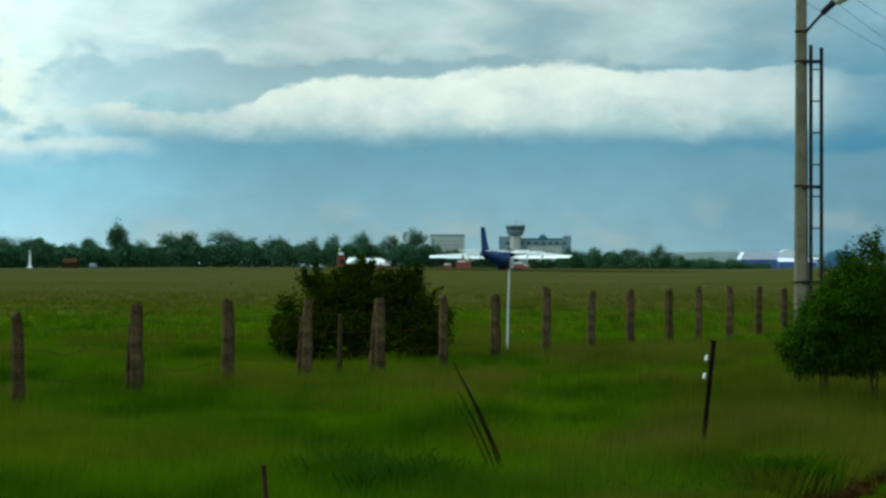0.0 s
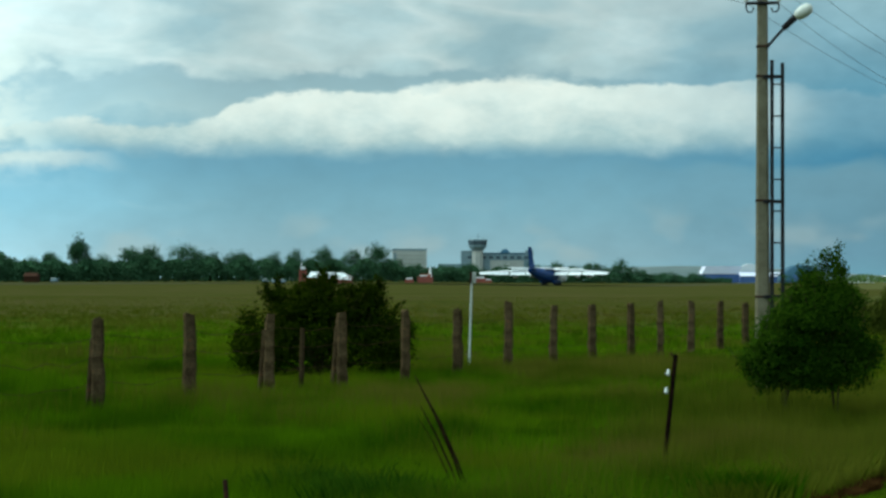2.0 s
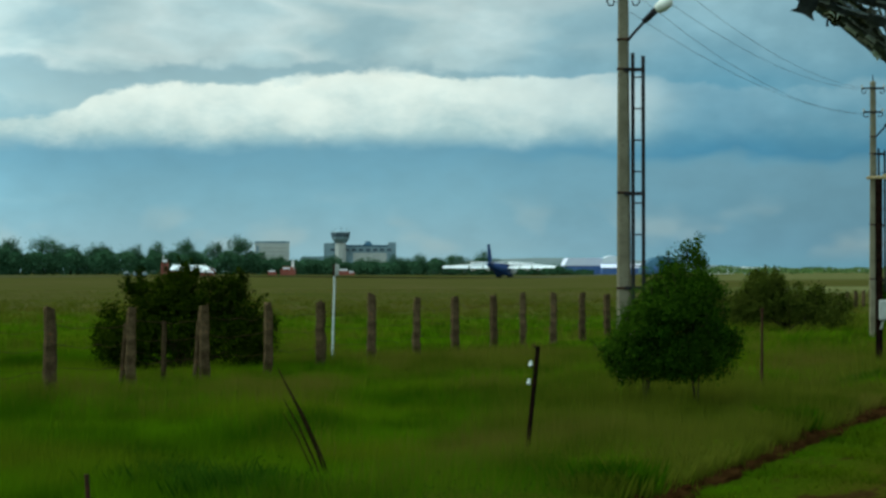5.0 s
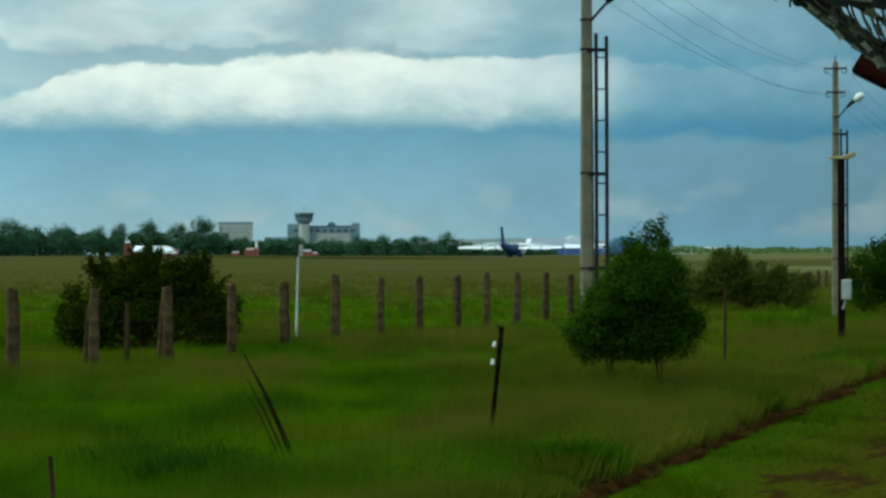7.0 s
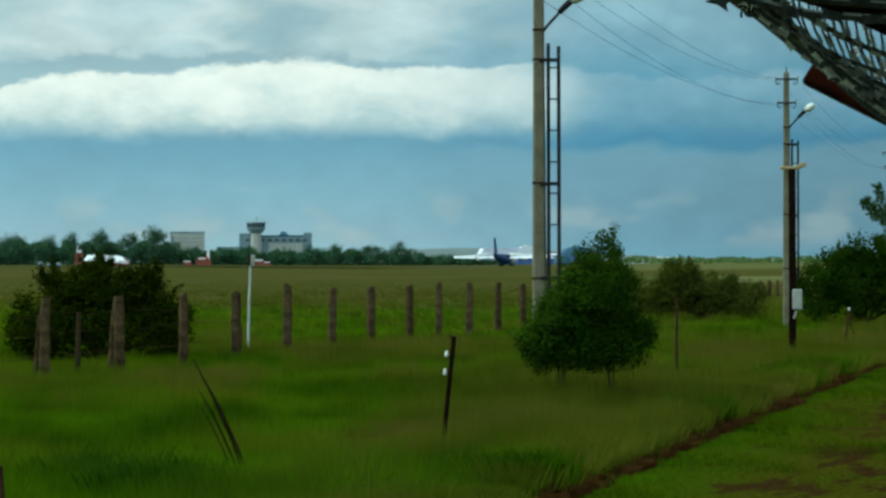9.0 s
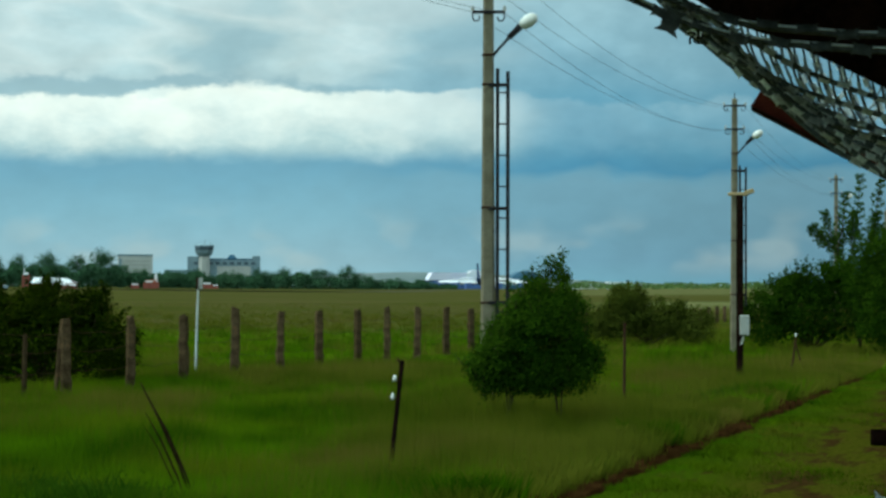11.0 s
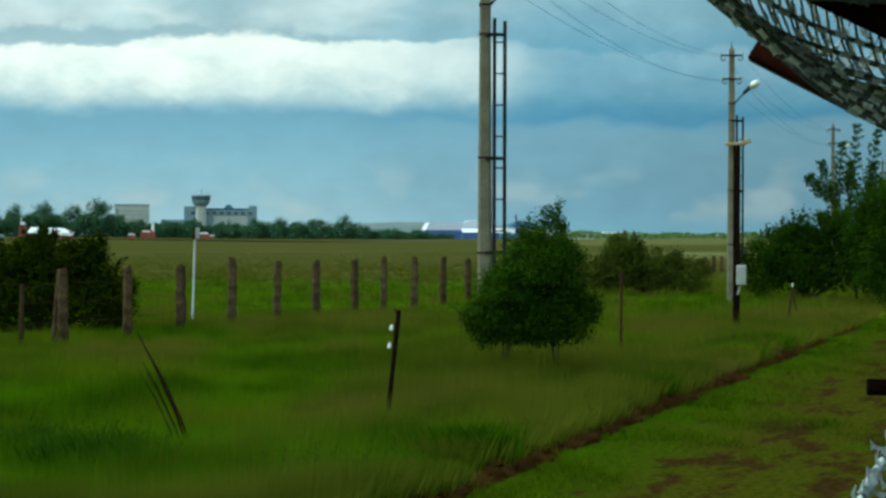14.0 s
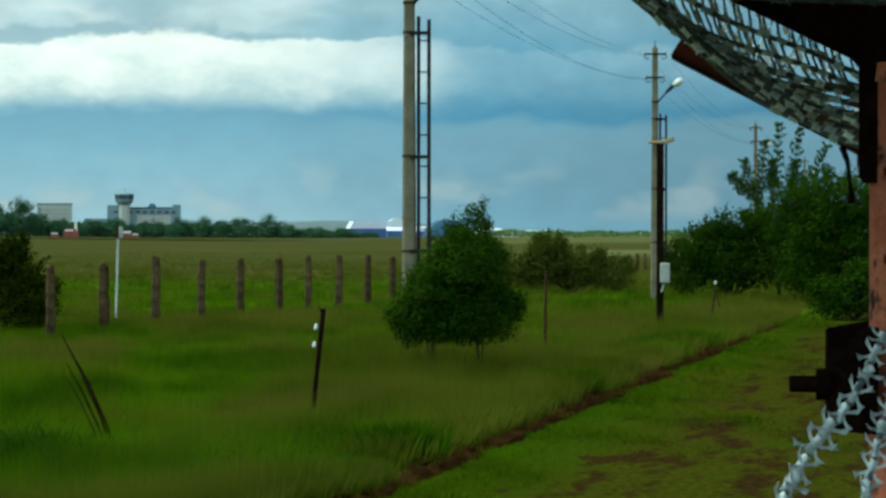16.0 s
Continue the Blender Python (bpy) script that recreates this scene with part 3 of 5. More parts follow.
def soil_ridge():
    """The crumbling cut bank between the tall grass, which stands higher, and the mown track."""
    rng = np.random.default_rng(5)
    start = Vector((-5.0, 0.0, 0.0))
    v, f, m = [], [], 12
    long = [8 + 0.12 * i for i in range(380)]
    for q in long:
        sway = 0.16 * noise.noise((q * 0.35, 0, 3)) + 0.07 * noise.noise((q * 1.7, 0, 9))
        high = max(bank_height(q), 0.0)
        for k in range(m):
            a = k / (m - 1)
            o = -0.22 + (0.34 * a / 0.6 if a < 0.6 else 0.34 + 0.9 * (a - 0.6) / 0.4)
            rise = min(a / 0.6, 1.0) ** 0.7 * (1.0 if a < 0.75 else max(0.0, (1 - a) / 0.25))
            p = start + LINE * q + ACROSS * (o + sway + (0.02 * rng.normal() if k else 0))
            v.append((p.x, p.y, high * rise * (1 + 0.22 * rng.normal()) + (0.012 * rng.normal() if 0 < k < m - 1 else -0.03)))
    for i in range(len(long) - 1):
        for k in range(m - 1):
            a = i * m + k
            f.append((a, a + 1, a + m + 1, a + m))
    tagged(raw("soil_ridge", v, f, SOIL), "crumbling red-brown cut bank of bare soil along the mown track", "soil", kind="structure")


def runway():
    start, along, side = Vector((-7.8, 1105, 0)), Vector((0.3256, 0.9455, 0)), Vector((-0.9455, 0.3256, 0))
    rings = []
    for k in range(-8, 25):
        p = start + along * (k * 100)
        a, b = p + side * 30, p - side * 30
        z = field_z(p.x, p.y)
        rings.append([(a.x, a.y, z + 0.06), (b.x, b.y, z + 0.06), (b.x, b.y, z - 0.4), (a.x, a.y, z - 0.4)])
    tagged(part("runway", loft(bmesh.new(), rings), RUNWAY), "long grey runway across the airfield", "runway", kind="structure")


def far_shore():
    """The pale rise of land far behind the airfield; its haze is in the colour."""
    v, f = [], []
    n = 60
    for i in range(n + 1):
        b = radians(-30 + 70 * i / n)
        h = 2 + 24 * math.exp(-((math.degrees(b) - 5.5) / 4.0) ** 2) + 2.0 * noise.noise((i * 0.4, 0, 0))
        for d, z in ((4200, -1), (4250, h * 0.9), (4320, h), (4560, -1)):
            v.append((d * math.tan(b), d, z))
    for i in range(n):
        for k in range(3):
            a = i * 4 + k
            f.append((a, a + 4, a + 5, a + 1))
    tagged(raw("backdrop_far_shore", v, f, HAZE_HILL, None, True), "rise of land on the horizon, coloured pale blue-grey for haze", "hill", kind="structure")


ground()
soil_ridge()
runway()
far_shore()


# ---- the aircraft ----
def ring(y, rx, rz, z, n=20):
    return [(rx * math.cos(k * math.tau / n), y, z + rz * math.sin(k * math.tau / n)) for k in range(n)]


def wing(sections):
    """A wing through sections (x, leading y, chord, z, thickness)."""
    bm = bmesh.new()
    rings = []
    for x, y, c, z, t in sections:
        rings.append([(x, y, z), (x, y - 0.12 * c, z + 0.55 * t), (x, y - 0.4 * c, z + 0.6 * t), (x, y - c, z + 0.02),
                      (x, y - c, z - 0.02), (x, y - 0.4 * c, z - 0.4 * t), (x, y - 0.1 * c, z - 0.4 * t)])
    return loft(bm, rings)


def cargo_jet():
    jet = thing("cargo_jet", "large cargo jet with blue tail and white wings on the runway", "airplane")
    bm = loft(bmesh.new(), [ring(*r) for r in ((4, 3.6, 3.9, 5.2), (14, 3.6, 3.9, 5.2), (20, 3.1, 3.2, 4.9), (24, 2.0, 2.0, 4.4), (26, 0.9, 0.9, 4.1), (26.6, 0.2, 0.2, 4.0))])
    part("front_fuselage", bm, JET_WHITE, jet, "white front fuselage", True)
    bm = loft(bmesh.new(), [ring(*r) for r in ((4, 3.58, 3.88, 5.2), (-8, 3.58, 3.88, 5.2), (-18, 3.2, 3.4, 5.8), (-30, 2.1, 2.3, 7.0), (-38, 1.0, 1.2, 7.9), (-41, 0.3, 0.4, 8.2))])
    part("rear_fuselage", bm, BLUE_PAINT, jet, "dark blue rear fuselage", True)
    bm = box(bmesh.new(), (5.6, 30, 0.7), pose(0, -2, 9.0), 0.25)
    part("roof_stripe", bm, JET_WHITE, jet, "white spine over the cabin")
    for s in (-1, 1):
        w = part("wing", wing([(s * 2.6, 9, 14.5, 8.6, 1.9), (s * 14, 2.5, 9.8, 8.1, 1.3), (s * 36.6, -10.5, 3.8, 6.9, 0.5)]), JET_WHITE, jet, "white wing", True)
        for x, y, c in ((8.0, -4.8, 4.2), (16.4, -7.2, 3.6), (25.0, -10.2, 2.8), (32.5, -13.0, 1.8)):
            part("flap", box(bmesh.new(), (8.2, c, 0.25), pose(s * x, y - 0.3 * c, 8.45 - 0.045 * x - 0.28 * c, 38, 0, -s * 17)), JET_WHITE, w, "lowered white flap")
        for x, y, c in ((8.5, -3.0, 2.6), (17, -5.2, 2.2)):
            part("spoiler", box(bmesh.new(), (7.6, c, 0.15), pose(s * x, y, 9.3 - 0.05 * x, -42, 0, -s * 17)), JET_WHITE, w, "raised white spoiler")
        part("tailplane", wing([(s * 0.8, -31, 7, 9.3, 0.7), (s * 11.5, -38, 3, 9.6, 0.3)]), JET_WHITE, jet, "white tailplane", True)
        for x, y in ((12.5, 9.5), (21.5, 4.0)):
            e = part("engine", loft(bmesh.new(), [[(p[0] + s * x, p[1] + y, p[2]) for p in ring(*r)] for r in ((1.2, 1.25, 1.25, 5.6, 14), (0.6, 1.5, 1.5, 5.6, 14), (-2.5, 1.5, 1.5, 5.6, 14), (-4.0, 1.1, 1.1, 5.6, 14))]), JET_WHITE, jet, "white engine nacelle", True)
            part("exhaust", rod(bmesh.new(), (s * x, y - 4.0, 5.6), (s * x, y - 5.6, 5.6), 0.8, 0.35, 12), METAL_DARK, e)
            part("pylon", box(bmesh.new(), (0.4, 5, 1.7), pose(s * x, y - 2.4, 7.4)), JET_WHITE, e)
        for y in (-4.5, -2.4, -0.3, 1.8, 3.9):
            part("main_wheel", rod(bmesh.new(), (s * 3.1, y, 0.65), (s * 4.1, y, 0.65), 0.65, None, 12), TYRE, jet, "black main wheel")
        part("nose_wheel", rod(bmesh.new(), (s * 0.5, 17, 0.6), (s * 1.0, 17, 0.6), 0.6, None, 12), TYRE, jet, "black nose wheel")
    bm = loft(bmesh.new(), [[(0.45 * w * k, y0, z) for y0, w in ((a, 0.2), ((a * 0.6 + b * 0.4), 1.0), (b, 0.1)) for k in (1,)] + [(-0.45 * w * k, y0, z) for y0, w in ((b, 0.1), ((a * 0.6 + b * 0.4), 1.0), (a, 0.2)) for k in (1,)] for a, b, z in ((-26, -38.5, 8.0), (-30.5, -39.8, 11.5), (-35.5, -41.2, 20.6))])
    part("fin", bm, BLUE_PAINT, jet, "dark blue tail fin")
    part("gear_fairing", box(bmesh.new(), (8.2, 13, 1.8), pose(0, -0.5, 2.0), 0.5), BLUE_PAINT, jet)
    return jet


JET = cargo_jet()


# ---- far buildings ----
def control_tower():
    ob = thing("control_tower", "airport control tower with flared glazed cab on a pale shaft", "control tower", pose(0, 2300, field_z(0, 2300) - 0.1) @ Matrix.Diagonal((1.12, 1.12, 1.2, 1)))
    n = 8

    def octo(r, z):
        return [(r * math.cos((k + 0.5) * math.tau / n), r * math.sin((k + 0.5) * math.tau / n), z) for k in range(n)]
    part("shaft", loft(bmesh.new(), [octo(5.6, 0), octo(5.2, 26)]), FAR_WALL, ob, "pale concrete shaft")
    part("cab", loft(bmesh.new(), [octo(5.6, 26), octo(8.4, 29.2), octo(9.0, 31.0)]), HAZED_WALL, ob, "grey flared cab")
    part("glazing", loft(bmesh.new(), [octo(8.6, 31.0), octo(9.4, 34.4)]), DARK_GLASS, ob, "dark cab glazing")
    part("roof", loft(bmesh.new(), [octo(9.8, 34.4), octo(9.4, 35.6), octo(3, 36.4)]), HAZED_WALL, ob)
    part("mast", rod(bmesh.new(), (0.5, 0, 36), (0.5, 0, 40.5), 0.5, 0.2), HAZED_WALL, ob)
    for x in (-5, 5.5):
        part("antenna", rod(bmesh.new(), (x, 0, 35), (x, 0, 38.4), 0.25, 0.1), HAZED_WALL, ob)
    return ob


def terminal():
    ob = thing("terminal_building", "long grey airport building tinted blue for haze beside the control tower", "building", pose(0, 2312, field_z(30, 2312) - 0.1) @ Matrix.Diagonal((1, 1, 1.17, 1)))
    part("wall", box(bmesh.new(), (72, 18, 24), pose(20.5, 0, 12), 0.3), HAZED_WALL, ob, "grey wall tinted blue for haze")
    part("low_wing", box(bmesh.new(), (26, 14, 15.5), pose(-27, 0, 7.7), 0.3), HAZED_WALL, ob)
    part("side_block", box(bmesh.new(), (14, 16, 27), pose(-10, -1.5, 13.5), 0.3), HAZED_WALL, ob)
    part("roof_house", loft(bmesh.new(), [[(22, -6, 24), (34, -6, 24), (34, 6, 24), (22, 6, 24)], [(26, -3, 28.5), (30, -3, 28.5), (30, 3, 28.5), (26, 3, 28.5)]]), TEAL_ROOF, ob, "pointed roof house")
    part("end_block", box(bmesh.new(), (8, 16, 27.6), pose(52.5, -1.8, 13.8), 0.3), HAZED_WALL, ob)
    part("parapet", box(bmesh.new(), (72.6, 18.6, 1.2), pose(20.5, 0, 24.6)), TEAL_ROOF, ob)
    part("pale_front", box(bmesh.new(), (34, 0.8, 9), pose(30, -9.3, 14)), FAR_WALL, ob, "pale front panel")
    for i in range(9):
        part("window", box(bmesh.new(), (4.2, 0.5, 2.2), pose(-8 + i * 7.2, -9.9 if i > 2 else -9.6, 21)), DARK_GLASS, ob)
    return ob


def slab_block():
    ob = thing("apartment_block", "pale slab-shaped building with a darker roof edge", "building", pose(-66.2, 2200, 0) @ Matrix.Diagonal((1, 1, 1.08, 1)))
    part("wall", box(bmesh.new(), (33, 14, 26.6), pose(0, 0, 13.3), 0.2), FAR_WALL, ob, "pale wall")
    part("roof", box(bmesh.new(), (33.6, 14.6, 1.6), pose(0, 0, 27.3)), HAZED_WALL, ob, "dark roof edge")
    part("stair_shaft", box(bmesh.new(), (2.4, 1.6, 24), pose(-14, -7.4, 12)), HAZED_WALL, ob)
    for i in range(6):
        part("window_band", box(bmesh.new(), (24, 0.4, 1.0), pose(2, -7.15, 5 + i * 3.4)), GREY_PAINT, ob)
    return ob


def hangars():
    ob = thing("hangar", "large pale lilac-roofed hangar with blue sheet walls", "hangar", pose(258, 2300, field_z(258, 2300) - 0.1) @ Matrix.Diagonal((1, 1, 1.25, 1)))
    part("wall", box(bmesh.new(), (58, 40, 7.4), pose(0, 20, 3.7)), WALL_BLUE, ob, "blue sheet wall")
    part("roof", loft(bmesh.new(), [[(-30, -1, 7.2), (-26, -1, 13.4), (30, -1, 13.4), (32, -1, 7.2)], [(-30, 41, 7.2), (-26, 41, 13.4), (30, 41, 13.4), (32, 41, 7.2)]]), ROOF_LILAC, ob, "pale lilac roof")
    part("arched_roof", loft(bmesh.new(), [[(8 + 10.5 + 10.5 * math.cos(k * math.pi / 10), y, 9 + 6.6 * math.sin(k * math.pi / 10)) for k in range(11)] for y in (-1.6, 12)]), JET_WHITE, ob, "white arched roof")
    part("annex", box(bmesh.new(), (46, 18, 5.4), pose(30, -8, 2.7)), WALL_BLUE, ob, "low blue annex")
    part("annex_roof", loft(bmesh.new(), [[(6, -18, 5.2), (6, -10, 8.2), (54, -10, 8.2), (54, -18, 5.2)], [(6, -18, 5.6), (6, -10, 8.6), (54, -10, 8.6), (54, -18, 5.6)]]), ROOF_LILAC, ob, "pale annex roof")
    teal = thing("arched_hangar", "dark teal arched hangar", "hangar", pose(287, 2000, field_z(287, 2000) - 0.1) @ Matrix.Diagonal((1, 1, 1.22, 1)))
    part("shell", loft(bmesh.new(), [[(17 * math.cos(k * math.pi / 14), y, 13.2 * math.sin(k * math.pi / 14)) for k in range(15)] for y in (0, 45)]), TEAL_ROOF, teal, "", True)
    part("end_wall", box(bmesh.new(), (16, 0.6, 6), pose(0, -0.3, 3)), WALL_BLUE, teal)
    low = thing("service_building", "long white flat-roofed building", "building", pose(333, 1800, field_z(333, 1800) - 0.1) @ Matrix.Diagonal((1, 1, 1.45, 1)))
    part("wall", box(bmesh.new(), (19, 10, 2.6), pose(0, 0, 1.3)), HAZED_WALL, low)
    part("roof", box(bmesh.new(), (20, 11, 1.2), pose(0, 0, 3.2)), JET_WHITE, low, "white roof")
    store = thing("storage_building", "low pale building with a pinkish wall", "building", pose(300, 1790, field_z(300, 1790) - 0.1) @ Matrix.Diagonal((1, 1, 1.4, 1)))
    part("wall", box(bmesh.new(), (26, 8, 1.8), pose(0, 0, 0.9)), FAR_WALL, store)
    part("roof", box(bmesh.new(), (26.6, 8.6, 0.3), pose(0, 0, 1.95)), GREY_PAINT, store)


def tent():
    ob = thing("white_tent_hall", "white-roofed tent hall with red-brown ends", "hall", pose(-58.6, 900, 0))
    part("wall", box(bmesh.new(), (17.6, 7, 2.2), pose(0, 0, 1.1)), SIGNAL_RED, ob, "red-brown wall")
    part("roof", loft(bmesh.new(), [[(-8.8, -4, 2.2), (-8.8, -4, 2.4), (8.8, -4, 1.4), (8.8, -4, 1.2)], [(-7.8, 0, 4.2), (-7.8, 0, 4.4), (5.2, 0, 4.0), (5.2, 0, 3.8)], [(-8.8, 4, 2.2), (-8.8, 4, 2.4), (8.8, 4, 2.4), (8.8, 4, 2.2)]]), JET_WHITE, ob, "white roof")
    for i in range(5):
        part("roof_rib", rod(bmesh.new(), (-7 + i * 3, -4, 2.4 - 0.2 * i), (-7 + i * 2.9, 0, 4.5), 0.12), GREY_PAINT, ob)
    mast = thing("beacon_tower", "red lattice beacon tower with a white top", "tower", pose(-69.6, 900, 0))
    for x in (-1, 1):
        for y in (-1, 1):
            part("leg", rod(bmesh.new(), (x * 1.3, y * 1.3, 0), (x * 1.0, y * 1.0, 5.4), 0.28), SIGNAL_RED, mast)
    for z in (1.4, 2.8, 4.2):
        part("brace", box(bmesh.new(), (2.8, 2.8, 0.7), pose(0, 0, z)), SIGNAL_RED, mast)
    part("platform", box(bmesh.new(), (1.8, 1.8, 1.0), pose(0, 0, 5.9), 0.1), JET_WHITE, mast, "white cabin")
    part("aerial", rod(bmesh.new(), (-0.6, 0, 6.6), (-0.6, 0, 8.0), 0.15), JET_WHITE, mast)


def red_cabin(x, y, size, mast):
    ob = thing("airfield_cabin", "red and white airfield equipment cabin", "cabin", pose(x, y, 0), "airfield cabins")
    part("wall", box(bmesh.new(), (size, size * 0.6, size * 0.4), pose(0, 0, size * 0.2), 0.05), SIGNAL_RED, ob, "red wall")
    part("upper_wall", box(bmesh.new(), (size * 0.72, size * 0.5, size * 0.16), pose(0, 0, size * 0.48), 0.04), RED_PAINT if mast else JET_WHITE, ob)
    if mast:
        part("mast", rod(bmesh.new(), (size * 0.32, 0, size * 0.3), (size * 0.32, 0, size * 1.0), size * 0.11, size * 0.07), JET_WHITE, ob, "white mast")
        part("stripe", box(bmesh.new(), (size * 0.5, size * 0.62, size * 0.1), pose(-size * 0.1, 0, size * 0.46)), JET_WHITE, ob)


def small_far_things():
    red_cabin(-22.0, 950, 6.4, True)
    red_cabin(-28.6, 948, 3.6, False)
    red_cabin(1.2, 952, 4.6, False)
    red_cabin(4.6, 950, 2.8, False)
    pin = thing("marker_pylon", "slender white marker pylon on the airfield", "pylon", pose(-194.5, 900, 0))
    part("cone", rod(bmesh.new(), (0, 0, 0.5), (0, 0, 7.2), 0.62, 0.14, 10), JET_WHITE, pin)
    part("foot", box(bmesh.new(), (1.9, 1.6, 0.7), pose(0, 0, 0.35), 0.1), JET_WHITE, pin)
    for x, y, s in ((-169, 900, 1.3), (-85, 905, 1.1), (-81.5, 905, 1.0), (-78, 905, 1.0)):
        ob = thing("parked_van", "small pale parked van at the edge of the airfield", "van", pose(x, y, 0), "parked vans")
        part("body", box(bmesh.new(), (s * 2.2, s * 1.2, s), pose(0, 0, s * 0.7), 0.15), HAZED_WALL, ob)
        part("roof", box(bmesh.new(), (s * 1.3, s * 1.1, s * 0.4), pose(-s * 0.3, 0, s * 1.3), 0.1), FAR_WALL, ob)
        for k in (-0.7, 0.7):
            part("wheel", rod(bmesh.new(), (s * k, -s * 0.62, s * 0.25), (s * k, -s * 0.4, s * 0.25), s * 0.25), TYRE, ob)
    house = thing("far_house", "small brown house among the trees", "house", pose(-181, 915, 0))
    part("wall", box(bmesh.new(), (5.4, 6, 2.4), pose(0, 0, 1.2)), RUST, house)
    part("roof", loft(bmesh.new(), [[(-3.0, -3.4, 2.4), (3.0, -3.4, 2.4), (3.0, 3.4, 2.4), (-3.0, 3.4, 2.4)], [(-2.5, -0.1, 4), (2.5, -0.1, 4), (2.5, 0.1, 4), (-2.5, 0.1, 4)]]), RUST, house)


control_tower()
terminal()
slab_block()
hangars()
tent()
small_far_things()


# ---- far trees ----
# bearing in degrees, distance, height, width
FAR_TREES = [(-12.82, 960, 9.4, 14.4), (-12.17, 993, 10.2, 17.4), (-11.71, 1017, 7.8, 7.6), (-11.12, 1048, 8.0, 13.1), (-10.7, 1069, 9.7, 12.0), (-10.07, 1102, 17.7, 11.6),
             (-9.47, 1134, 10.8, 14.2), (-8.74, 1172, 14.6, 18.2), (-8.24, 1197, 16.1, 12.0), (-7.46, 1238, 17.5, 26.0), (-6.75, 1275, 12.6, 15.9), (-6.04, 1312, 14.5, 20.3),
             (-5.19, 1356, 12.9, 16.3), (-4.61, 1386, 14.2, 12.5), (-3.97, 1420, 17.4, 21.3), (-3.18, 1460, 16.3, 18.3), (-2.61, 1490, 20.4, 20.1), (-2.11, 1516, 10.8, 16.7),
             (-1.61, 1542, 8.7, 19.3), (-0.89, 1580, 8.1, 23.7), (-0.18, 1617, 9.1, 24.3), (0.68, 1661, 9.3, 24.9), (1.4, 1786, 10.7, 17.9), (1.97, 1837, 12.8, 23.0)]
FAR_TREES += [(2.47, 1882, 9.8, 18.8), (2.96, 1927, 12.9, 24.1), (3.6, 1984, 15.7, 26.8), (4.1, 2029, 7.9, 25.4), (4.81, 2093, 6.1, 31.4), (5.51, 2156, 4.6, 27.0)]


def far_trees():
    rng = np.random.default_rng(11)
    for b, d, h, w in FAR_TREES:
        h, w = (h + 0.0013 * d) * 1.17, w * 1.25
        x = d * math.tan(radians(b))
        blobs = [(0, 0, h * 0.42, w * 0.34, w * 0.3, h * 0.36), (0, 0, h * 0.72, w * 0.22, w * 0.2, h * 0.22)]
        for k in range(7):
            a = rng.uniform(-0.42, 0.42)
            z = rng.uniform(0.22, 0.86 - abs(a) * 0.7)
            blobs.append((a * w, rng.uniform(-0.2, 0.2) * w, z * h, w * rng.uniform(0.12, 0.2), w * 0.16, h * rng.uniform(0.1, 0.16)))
        plant("tree", "dark green broadleaf tree tinted with haze in the belt behind the airfield", "tree", (x, d, field_z(x, d)), blobs, 4200, 1.0, HAZED_LEAF, 0.35, int(abs(b) * 100) + 3, "trees behind the airfield")
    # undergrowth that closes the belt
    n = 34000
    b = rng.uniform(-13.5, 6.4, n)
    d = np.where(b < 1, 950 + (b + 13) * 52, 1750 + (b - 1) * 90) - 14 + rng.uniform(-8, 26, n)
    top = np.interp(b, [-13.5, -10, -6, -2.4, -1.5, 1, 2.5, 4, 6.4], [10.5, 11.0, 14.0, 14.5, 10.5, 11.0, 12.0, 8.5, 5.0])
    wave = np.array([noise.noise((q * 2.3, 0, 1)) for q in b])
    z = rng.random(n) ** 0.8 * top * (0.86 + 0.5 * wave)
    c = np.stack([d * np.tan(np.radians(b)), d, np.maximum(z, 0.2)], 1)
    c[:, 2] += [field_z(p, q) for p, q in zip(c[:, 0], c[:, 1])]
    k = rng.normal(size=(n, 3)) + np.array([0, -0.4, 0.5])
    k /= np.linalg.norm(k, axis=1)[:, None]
    tagged(quick("shrub_belt", *leaves(c, k, rng.uniform(1.2, 3.0, n), rng), HAZED_LEAF), "dark green belt of undergrowth tinted with haze behind the airfield", "shrubs", kind="stuff")
    # paler bushes and reeds on the far side of the field
    n = 5000
    b = rng.uniform(9.0, 21.0, n)
    d = 1300 + rng.uniform(-40, 200, n)
    wave = np.array([noise.noise((q * 1.7, 0, 7)) for q in b])
    z = rng.random(n) * (3.2 + 3.0 * wave)
    c = np.stack([d * np.tan(np.radians(b)), d, np.maximum(z, 0.2)], 1)
    k = rng.normal(size=(n, 3)) + np.array([0, -0.4, 0.6])
    k /= np.linalg.norm(k, axis=1)[:, None]
    tagged(quick("far_scrub", *leaves(c, k, rng.uniform(1.2, 2.6, n), rng), PALE_SCRUB), "low pale green scrub at the far side of the field", "shrubs", kind="stuff")


far_trees()


# ---- fence, poles, posts ----
def fence_x(y):
    return -17.28 + 0.379 * y


